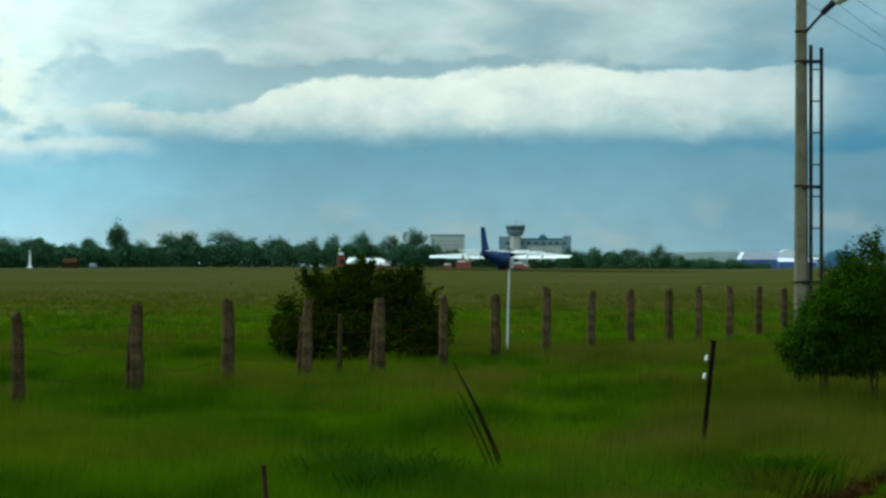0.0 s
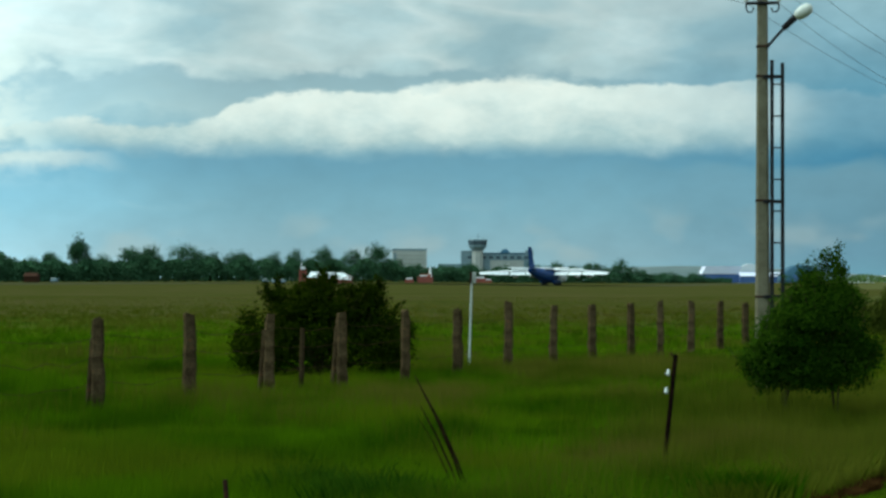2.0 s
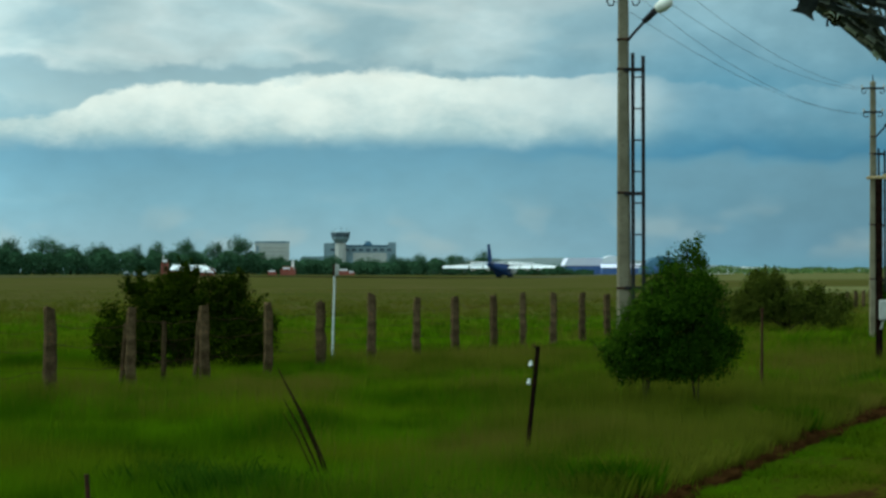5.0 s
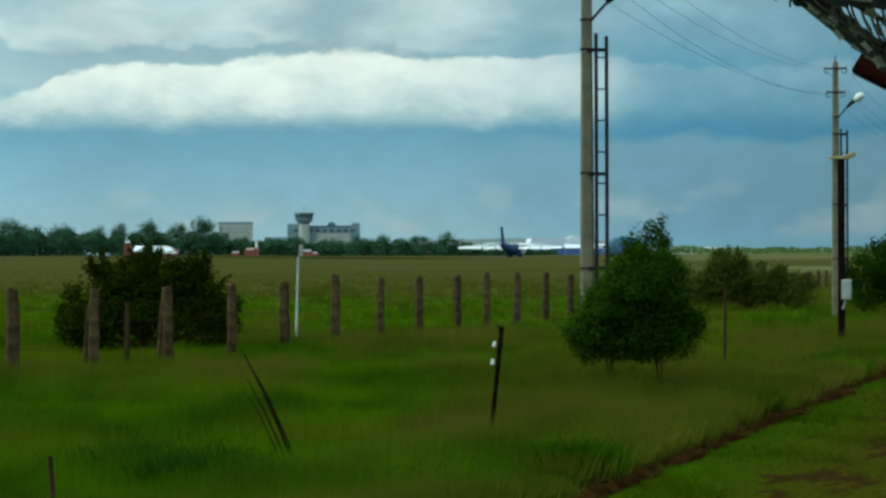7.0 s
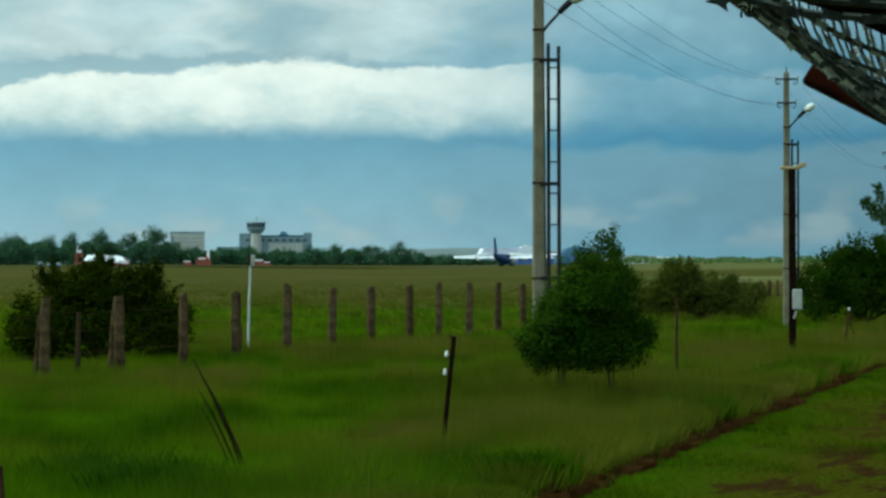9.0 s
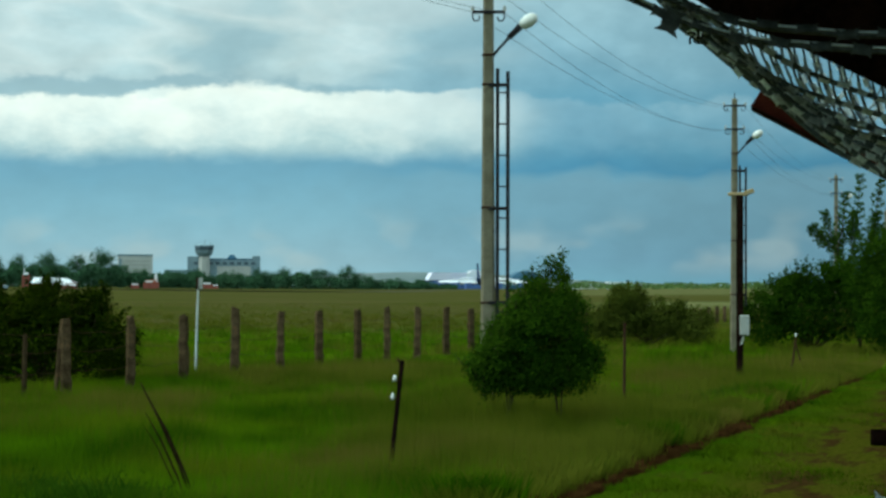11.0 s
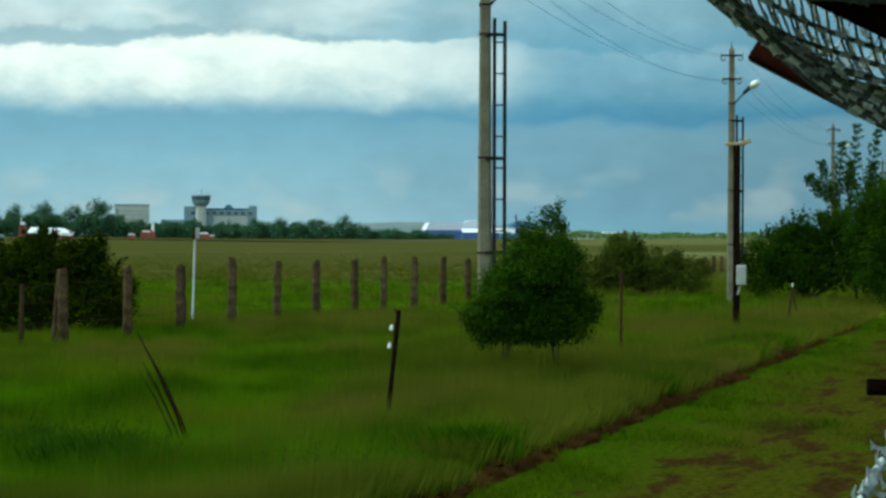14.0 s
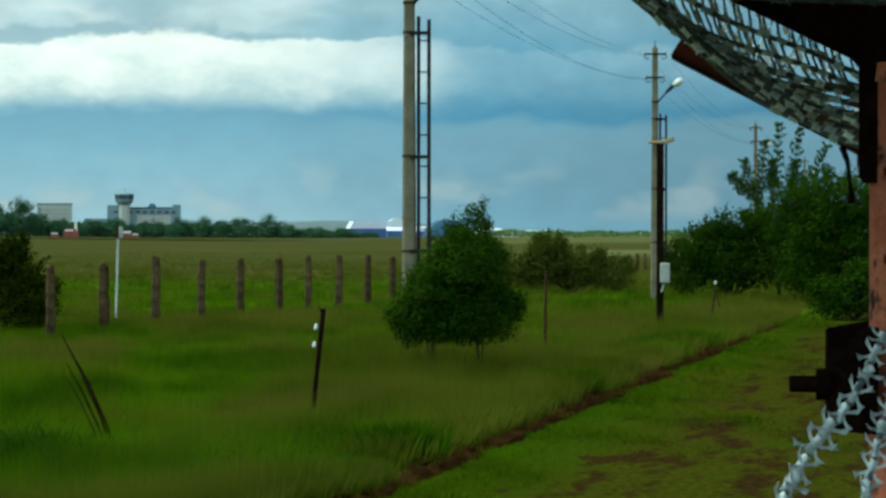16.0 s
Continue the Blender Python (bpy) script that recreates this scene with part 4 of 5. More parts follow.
def post_mesh(seed, w, h):
    """A weathered concrete post: tapered, chipped, with a broken top."""
    rng = np.random.default_rng(seed)
    bm = bmesh.new()
    rings = []
    for i in range(9):
        z = h * i / 8
        k = w * (1.04 - 0.12 * i / 8) * (0.9 if i == 8 else 1.0)
        c = 0.14 * k
        r = [(-k / 2, -k / 2 + c), (-k / 2 + c, -k / 2), (k / 2 - c, -k / 2), (k / 2, -k / 2 + c), (k / 2, k / 2 - c), (k / 2 - c, k / 2), (-k / 2 + c, k / 2), (-k / 2, k / 2 - c)]
        dx, dy = rng.normal(size=2) * 0.007
        rings.append([(x + dx + rng.normal() * 0.005, y + dy + rng.normal() * 0.005, z - 0.1 + (rng.normal() * 0.03 if i == 8 else 0)) for x, y in r])
    return mesh_of(loft(bm, rings), "shaft", OLD_POST)


def fence():
    rng = np.random.default_rng(3)
    shafts = [post_mesh(20 + i, 0.162 + 0.014 * (i % 3), 1.53) for i in range(5)]
    rows = [28.79, 31.58, 34.12, 36.67, 39.36, 42.04, 44.57, 47.3, 50.02, 52.63, 55.52, 57.94, 60.7, 63.57, 66.3]
    rows += [69.1 + 2.75 * k for k in range(20)]
    tops = []
    for n, y in enumerate(rows):
        lean = rng.normal(size=2) * 0.45
        size = (0.95, 1.0, 0.98, 0.985, 0.975, 0.975, 0.97, 1.02, 0.975, 0.97, 0.96, 0.99, 0.94, 0.95, 0.9)[n] if n < 15 else rng.uniform(0.58, 0.66) if n > 18 else 0.9
        ob = thing("fence_post", "weathered grey-brown concrete fence post in tall grass", "fence post", pose(fence_x(y), y, 0, lean[0], lean[1], rng.uniform(-20, 30)), "posts of the field fence")
        s = new("shaft", shafts[n % 5])
        s.parent, s.scale = ob, (1, 1, size)
        if n in (1, 3, 4):
            p = part("stake", rod(bmesh.new(), (-0.17, 0.05, -0.1), (-0.08, 0.03, 1.15 if n != 5 else 1.36), 0.045, 0.035, 7), OLD_POST, ob, "leaning thin stake")
        tops.append(Vector((fence_x(y), y, 0)))
    stake = thing("fence_stake", "thin weathered stake among the fence posts", "stake", pose(-2.95, 37.8, 0, 1, 1, 0))
    part("shaft", rod(bmesh.new(), (0, 0, -0.1), (0, 0, 1.16), 0.05, 0.04, 7), OLD_POST, stake)
    wires = thing("fence_wire", "thin rusty wires strung between the fence posts", "wire")
    for z in (0.55, 0.9, 1.2):
        for a, b in zip(tops, tops[1:]):
            if a.y > 100:
                continue
            pts = [a.lerp(b, k / 6) + Vector((0.09, -0.05, z - 0.10 * (1 - (k / 3 - 1) ** 2) * (0.4 + rng.random()))) for k in range(7)]
            raw("wire", *tube(pts, 0.004, 4), RUST, wires)


def utility_pole(name, x, y, turn, rails):
    ob = thing(name, "tapered concrete utility pole with crossarms, lamp and a dark steel ladder", "utility pole", pose(x, y, 0.0009 * y, 0, 0, turn), "utility poles along the track")
    bm = bmesh.new()
    rings = []
    for z, w in ((-0.2, 0.25), (1.6, 0.238), (7.45, 0.165), (7.5, 0.12)):
        c = w * 0.16
        h = w / 2
        rings.append([(-h, -h + c, z), (-h + c, -h, z), (h - c, -h, z), (h, -h + c, z), (h, h - c, z), (h - c, h, z), (-h + c, h, z), (-h, h - c, z)])
    part("shaft", loft(bm, rings), CONCRETE, ob, "weathered concrete shaft")
    part("spike", rod(bmesh.new(), (0, 0, 7.45), (0, 0, 7.68), 0.022, 0.01), DARK_STEEL, ob)
    for z, w in ((7.28, 0.32), (6.58, 0.27)):
        arm = part("crossarm", box(bmesh.new(), (2 * w, 0.06, 0.05), pose(0, -0.1, z), 0.008), DARK_STEEL, ob, "steel crossarm")
        for s in (-1, 1):
            pts = [(s * w, -0.1, z), (s * w, -0.1, z - 0.1), (s * (w - 0.03), -0.1, z - 0.15), (s * (w - 0.1), -0.1, z - 0.15), (s * (w - 0.12), -0.1, z - 0.08)]
            raw("hook", *tube(pts, 0.014, 6), DARK_STEEL, arm)
            part("insulator", rod(bmesh.new(), (s * w, -0.1, z + 0.02), (s * w, -0.1, z + 0.1), 0.035, 0.022, 8), GREY_PAINT, arm)
    for z in (5.86, 5.36, 3.27, 1.66):
        part("band", box(bmesh.new(), (0.27 - 0.01 * z, 0.27 - 0.01 * z, 0.035), pose(0, 0, z), 0.006), RUST, ob, "rusty steel band")
    v, f = tube([(0.08, -0.1, 5.84), (0.18, -0.12, 5.96), (0.44, -0.16, 6.24)], 0.024, 8)
    raw("lamp_arm", v, f, DARK_STEEL, ob, True)
    part("lamp_housing", rod(bmesh.new(), (0.34, -0.14, 6.14), (0.54, -0.18, 6.33), 0.05, 0.06, 10), DARK_STEEL, ob, "dark lamp housing", True)
    v = loft(bmesh.new(), [[Vector((0.54, -0.18, 6.33)) + Vector((0.68, -0.1, 0.45)).normalized() * d + Vector((-0.45, 0, 0.68)) * r * math.cos(k * math.tau / 12) * 1.1 + Vector((0, 1, 0)) * r * math.sin(k * math.tau / 12) for k in range(12)]
                            for d, r in ((0.0, 0.06), (0.05, 0.1), (0.16, 0.125), (0.28, 0.1), (0.33, 0.03))])
    part("lamp_head", v, LAMP_GLASS, ob, "pale lamp head", True)
    if rails:
        lo, hi = rails
        for a, z in ((0.155, hi), (0.33, hi - 0.05)):
            part("rail", box(bmesh.new(), (0.062, 0.05, z - lo), pose(a, -0.14, (z + lo) / 2), 0.006), DARK_STEEL, ob, "dark steel rail")
        z = lo + 0.3
        while z < hi:
            part("rung", rod(bmesh.new(), (0.155, -0.14, z), (0.33, -0.14, z), 0.013, None, 6), DARK_STEEL, ob)
            z += 0.53
        for z in (5.34, 3.25, 1.66):
            if lo < z < hi:
                part("bracket", box(bmesh.new(), (0.34, 0.05, 0.06), pose(0.18, -0.13, z), 0.006), DARK_STEEL, ob, "ladder bracket")
    return ob


POLES = [(4.78, 38.0), (15.7, 66.0), (31.9, 112.0), (50.8, 165.0), (-6.2, 9.5)]


def pole_line():
    for i, (x, y) in enumerate(POLES):
        utility_pole("utility_pole", x, y, -6 if i == 0 else -12, (1.2, 5.62) if i == 0 else (1.3, 5.5) if i < 4 else None)
    order = [POLES[4], POLES[0], POLES[1], POLES[2], POLES[3]]
    for (xa, ya), (xb, yb) in zip(order, order[1:]):
        for off, z, sag in ((-0.32, 7.3, 0.5), (0.32, 7.3, 0.58), (-0.27, 6.6, 0.46), (0.27, 6.6, 0.62)):
            pts = []
            for k in range(15):
                s = k / 14
                pts.append((xa + (xb - xa) * s + off * 0.98, ya + (yb - ya) * s - 0.12, z - sag * 4 * s * (1 - s)))
            tagged(raw("overhead_wire", *tube(pts, 0.004, 5), CABLE), "thin dark overhead wire between utility poles", "wire", "overhead wires")
    clamp = thing("pole_platform", "yellowed timber clamp around the utility pole", "clamp", pose(15.7, 66.0, 0, 0, 0, -12))
    part("beam", box(bmesh.new(), (0.6, 0.1, 0.1), pose(0.1, -0.2, 4.7), 0.02), ORANGE_CLAMP, clamp)
    part("beam", box(bmesh.new(), (0.3, 0.14, 0.14), pose(0.42, -0.22, 4.76, 0, -20, 0), 0.02), ORANGE_CLAMP, clamp)
    dark = thing("steel_post", "tall dark rusty steel channel post with a grey box", "post", pose(10.64, 44.3, 0, 0, 0, -13))
    part("channel", box(bmesh.new(), (0.13, 0.1, 3.9), pose(0, 0, 1.85), 0.01), SHADED_RUST, dark)
    part("flange", box(bmesh.new(), (0.025, 0.16, 3.9), pose(0.065, 0, 1.85)), SHADED_RUST, dark)
    jb = part("junction_box", box(bmesh.new(), (0.19, 0.12, 0.4), pose(0.1, -0.12, 1.2), 0.015), GREY_PAINT, dark, "pale grey junction box")
    part("lid", box(bmesh.new(), (0.17, 0.012, 0.37), pose(0.1, -0.186, 1.2), 0.004), GREY_PAINT, jb)
    raw("conduit", *tube([(0.08, -0.1, 1.0), (0.06, -0.1, 0.9), (0.03, -0.09, 0.82)], 0.02, 6), GREY_PAINT, jb)


def single_posts():
    ob = thing("marker_post", "slender white marker post with a small grey box on top", "post", pose(-0.18, 48.5, 0.03, 0, 1.6, 0))
    part("shaft", rod(bmesh.new(), (0, 0, -0.1), (0, 0, 2.0), 0.028, 0.023, 10), WHITE_PAINT, ob)
    part("box", box(bmesh.new(), (0.13, 0.1, 0.24), pose(0.03, 0, 1.98), 0.012), GREY_PAINT, ob, "grey box")
    part("plate", box(bmesh.new(), (0.05, 0.012, 0.24), pose(-0.02, -0.058, 1.98)), RUST, ob)

    ob = thing("insulator_post", "leaning rusty post with two white porcelain insulators", "post", pose(1.84, 22.5, 0.01, 0, 6.0, -10))
    part("shaft", box(bmesh.new(), (0.045, 0.045, 1.36), pose(0, 0, 0.56), 0.008), SHADED_RUST, ob)
    part("hook", rod(bmesh.new(), (-0.01, 0, 1.2), (-0.05, 0, 1.25), 0.01), RUST, ob)
    for z in (1.06, 0.88):
        part("pin", rod(bmesh.new(), (0, 0, z - 0.03), (-0.05, 0, z - 0.03), 0.007), RUST, ob)
        part("insulator", loft(bmesh.new(), [[(-0.056 + r * math.cos(k * math.tau / 10), r * math.sin(k * math.tau / 10), z + h) for k in range(10)] for h, r in ((-0.036, 0.02), (-0.01, 0.021), (0.0, 0.013), (0.015, 0.015), (0.026, 0.009))]), PORCELAIN, ob, "white porcelain insulator", True)

    ob = thing("leaning_sticks", "bundle of thin dry sticks leaning out of the grass", "stick", pose(-0.06, 20.15, 0))
    for i, (x0, dx, z, r) in enumerate(((0.0, -0.5, 1.13, 0.0105), (-0.05, -0.4, 0.86, 0.008), (0.03, -0.46, 1.0, 0.009), (-0.1, -0.36, 0.74, 0.005))):
        pts = [(x0, 0.03 * i, -0.05), (x0 + dx * 0.3, 0.04, z * 0.34), (x0 + dx * 0.65, 0.05 * i, z * 0.7), (x0 + dx, 0.03, z)]
        raw("stick", *tube(pts, [r, r * 1.2, r * 1.1, r * 0.5], 7), TWIG, ob, True)
    ob = thing("old_stake", "short dark stake in the grass", "stake", pose(-1.8, 16.45, 0, 0, -4, 0))
    part("shaft", rod(bmesh.new(), (0, 0, -0.1), (0, 0, 0.53), 0.022, 0.018, 7), RUST, ob)
    ob = thing("thin_post", "thin dark rusty post standing in the grass", "post", pose(6.54, 34.9, 0, 0, 0.5, 0))
    part("shaft", rod(bmesh.new(), (0, 0, -0.1), (0, 0, 1.38), 0.026, 0.02, 7), RUST, ob)
    part("cap", box(bmesh.new(), (0.05, 0.05, 0.04), pose(0, 0, 1.38), 0.008), RUST, ob)
    ob = thing("broken_stake", "broken leaning stake with an insulator at the hedge", "stake", pose(13.2, 49.8, 0))
    part("shaft", rod(bmesh.new(), (-0.06, 0, -0.05), (0.06, 0, 0.85), 0.03, 0.02, 7), RUST, ob)
    part("fork", rod(bmesh.new(), (0.16, 0, 0.3), (0.05, 0, 0.7), 0.018, 0.014, 6), RUST, ob)
    part("insulator", rod(bmesh.new(), (0.05, -0.02, 0.85), (0.05, -0.02, 0.92), 0.026, 0.018, 8), PORCELAIN, ob)


fence()
pole_line()
single_posts()


# ---- bushes and trees by the fence ----
def near_plants():
    plant("bush", "dense dark green bush behind the fence posts", "bush", (-3.05, 44.0, 0),
          [(-0.95, 0, 0.72, 0.68, 0.7, 0.62), (-0.1, 0, 0.85, 0.9, 0.9, 0.82), (0.98, 0, 0.74, 0.68, 0.7, 0.68), (0.25, 0, 1.45, 0.6, 0.6, 0.42), (-0.15, 0, 1.5, 0.5, 0.5, 0.35), (-0.5, 0, 1.35, 0.55, 0.5, 0.45), (1.05, 0, 1.1, 0.52, 0.5, 0.46),
           (-1.3, 0, 0.5, 0.4, 0.5, 0.4), (1.4, 0, 0.55, 0.36, 0.5, 0.5), (1.05, 0, 1.6, 0.16, 0.2, 0.22), (-0.9, 0, 1.55, 0.16, 0.2, 0.2), (0.0, 0, 1.85, 0.25, 0.2, 0.12)], 30000, 0.07, BUSH_LEAF, 0.05, 41, shoots=110, reach=0.3)
    plant("young_tree", "small bushy young tree with fresh green leaves on two thin stems", "tree", (4.5, 30.7, 0),
          [(-0.52, 0, 0.92, 0.38, 0.38, 0.27), (0.05, 0, 0.82, 0.5, 0.5, 0.27), (0.52, 0, 0.98, 0.36, 0.36, 0.3), (0.05, 0, 1.2, 0.64, 0.56, 0.4), (0.14, 0, 1.52, 0.56, 0.46, 0.34), (-0.2, 0, 1.47, 0.4, 0.36, 0.3), (0.24, 0, 1.72, 0.4, 0.34, 0.24), (0.24, 0, 1.88, 0.28, 0.24, 0.22),
           (-0.16, 0, 1.72, 0.13, 0.14, 0.18), (0.34, 0, 2.12, 0.09, 0.1, 0.1), (-0.48, 0, 1.1, 0.3, 0.3, 0.26), (0.5, 0, 1.2, 0.28, 0.3, 0.26), (0.42, 0, 1.58, 0.18, 0.2, 0.2), (-0.76, 0, 0.86, 0.18, 0.2, 0.15), (-0.62, 0, 0.64, 0.22, 0.24, 0.17), (0.8, 0, 0.94, 0.14, 0.16, 0.16), (0.02, 0, 1.92, 0.07, 0.08, 0.12), (0.15, 0, 0.66, 0.5, 0.4, 0.2), (0.58, 0, 0.72, 0.32, 0.3, 0.2), (-0.3, 0, 0.68, 0.36, 0.3, 0.18)], 40000, 0.044, TREE_LEAF, 0.013, 42,
          stems=[(-0.36, 0, 0), (0.36, 0, 0)], rag=60, shoots=210, reach=0.26)
    plant("low_bush", "low spreading olive-green bush in the meadow", "bush", (14.75, 74.0, 0),
          [(-0.9, 0, 0.9, 0.9, 0.9, 0.75), (0.2, 0, 0.85, 0.95, 0.9, 0.7), (1.3, 0, 0.65, 0.85, 0.8, 0.6), (-0.8, 0, 1.5, 0.5, 0.5, 0.35), (-1.6, 0, 0.6, 0.5, 0.5, 0.5)], 26000, 0.08, OLIVE_LEAF, 0.05, 43, shoots=110, reach=0.35)
    plant("hedge_bush", "large dense green bush at the edge of the track", "bush", (18.3, 67.0, 0),
          [(-1.3, 0, 0.9, 0.8, 1.0, 0.8), (-0.3, 0, 1.2, 1.1, 1.1, 1.0), (0.9, 0, 1.3, 1.2, 1.2, 1.1), (0.2, 0, 2.0, 0.9, 0.9, 0.7), (1.5, 0, 2.0, 1.0, 1.0, 0.8), (2.2, 0, 1.2, 0.9, 0.9, 1.0), (-0.8, 0, 1.75, 0.5, 0.5, 0.5)], 38000, 0.09, HEDGE_LEAF, 0.06, 44, "hedge along the track", shoots=160, reach=0.4)
    plant("hedge_bush", "tall dark green bush overhanging the track", "bush", (20.0, 60.5, 0),
          [(-1.2, 0, 1.2, 1.0, 1.0, 1.1), (0.2, 0, 1.6, 1.3, 1.2, 1.3), (0.4, 0, 2.9, 1.1, 1.1, 0.85), (-1.0, 0.2, 2.85, 0.8, 0.8, 0.8), (-1.7, 0.3, 2.5, 0.7, 0.8, 0.8), (1.8, 0, 1.8, 1.2, 1.2, 1.6), (-0.6, 0, 2.3, 0.8, 0.8, 0.7), (1.5, 0, 3.3, 1.0, 0.9, 0.75), (3.0, 0, 1.6, 1.2, 1.0, 1.6), (3.0, 0, 2.8, 0.9, 0.9, 0.8), (0.6, 0.5, 2.0, 1.0, 1.0, 1.0), (2.3, 0.4, 2.4, 1.2, 1.0, 1.1), (2.4, 0, 3.3, 0.8, 0.8, 0.6)], 80000, 0.09, HEDGE_LEAF, 0.07, 45, "hedge along the track", shoots=160, reach=0.4)
    plant("hedge_bush", "low rounded bush beside the track", "bush", (16.6, 50.0, 0),
          [(-0.5, 0, 0.45, 0.5, 0.5, 0.4), (0.1, 0, 0.6, 0.55, 0.5, 0.5), (0.7, 0, 0.5, 0.5, 0.5, 0.45), (0.25, 0, 1.0, 0.35, 0.35, 0.3)], 10000, 0.09, HEDGE_LEAF, 0.04, 46, "hedge along the track")
    sapling()


def smooth_run(points, steps=5):
    """A curve through the points."""
    out = []
    for i in range(len(points) - 1):
        p0, p1, p2, p3 = points[max(i - 1, 0)], points[i], points[i + 1], points[min(i + 2, len(points) - 1)]
        for k in range(steps):
            u = k / steps
            out.append(0.5 * (2 * p1 + (p2 - p0) * u + (2 * p0 - 5 * p1 + 4 * p2 - p3) * u * u + (3 * p1 - p0 - 3 * p2 + p3) * u ** 3))
    return out + [points[-1]]


def sapling():
    """A thin young tree above the hedge: upswept leaders, each feathered with short leafy twigs."""
    rng = np.random.default_rng(7)
    ob = thing("sapling", "slender sapling with sparse upswept leafy branches", "tree", pose(20.83, 70.0, -0.22) @ Matrix.Diagonal((1.11, 1.11, 1.11, 1)))
    fork = Vector((-0.15, 0, 1.9))
    raw("trunk", *tube([(-0.1, 0, 0), (-0.12, 0, 1.0), fork], [0.06, 0.055, 0.045], 7), BARK, ob, True)
    c, way = [], []
    for mx, mz, tx, tz in ((-0.74, 2.75, -0.5, 4.7), (-0.16, 2.9, 0.1, 5.25), (0.23, 3.0, 0.72, 5.1), (0.55, 3.0, 1.32, 4.55), (-0.8, 3.0, -1.42, 3.7), (-0.35, 3.1, -0.3, 4.1), (0.3, 2.9, 0.42, 4.1), (-0.6, 2.8, -1.05, 4.1), (0.85, 2.8, 1.5, 3.9)):
        y = rng.normal() * 0.25
        spine = smooth_run([fork, Vector((mx, y, mz)), Vector((mx + (tx - mx) * 0.55, y * 1.2, mz + (tz - mz) * 0.5)), Vector((tx, y * 1.4, tz))], 6)
        r = [0.03 - 0.025 * k / len(spine) for k in range(len(spine))]
        verts, faces = tube(spine, r, 5)
        verts, faces = list(verts), list(faces)
        for k in range(6, len(spine) - 1):
            for s in (-1, 1):
                d = (spine[k + 1] - spine[k]).normalized()
                side = Vector((s * d.z, rng.normal() * 0.5, -s * d.x))
                long = (0.46 - 0.018 * k) * rng.uniform(0.5, 1.2)
                tip = spine[k] + (d * 0.75 + side * 0.75).normalized() * long
                v, f = tube([spine[k], tip], [0.006, 0.002], 4)
                faces += [tuple(q + len(verts) for q in p) for p in f]
                verts += v
                for u in rng.uniform(0.1, 1.1, 32):
                    c.append(np.array(spine[k].lerp(tip, u)) + rng.normal(size=3) * 0.028)
                    way.append(rng.normal(size=3) * 0.7 + np.array([0, -0.5, 0.6]))
        raw("limb", verts, faces, BARK, ob, True)
    way = np.array(way)
    way /= np.linalg.norm(way, axis=1)[:, None]
    quick("crown", *leaves(np.array(c), way, rng.uniform(0.055, 0.1, len(c)), rng), SAPLING_LEAF, ob)


near_plants()


# ---- razor wire and the steel post beside the camera ----
NEAR = pose(0, 0, 2.0, 0, 0, -15) @ pose(0, 0, 0, 0.05, 0, 0)


def by(a, b, d):
    """A point d metres out from the eye, a and b thousandths of d to the right and up."""
    return Vector((a * d / 1000, d, b * d / 1000))


def plate(outline, d, thick):
    bm = bmesh.new()
    front = [bm.verts.new(by(a, b, d)) for a, b in outline]
    face = bm.faces.new(front)
    made = bmesh.ops.extrude_face_region(bm, geom=[face])
    bmesh.ops.translate(bm, verts=[e for e in made["geom"] if isinstance(e, bmesh.types.BMVert)], vec=(0, thick, 0))
    return bm


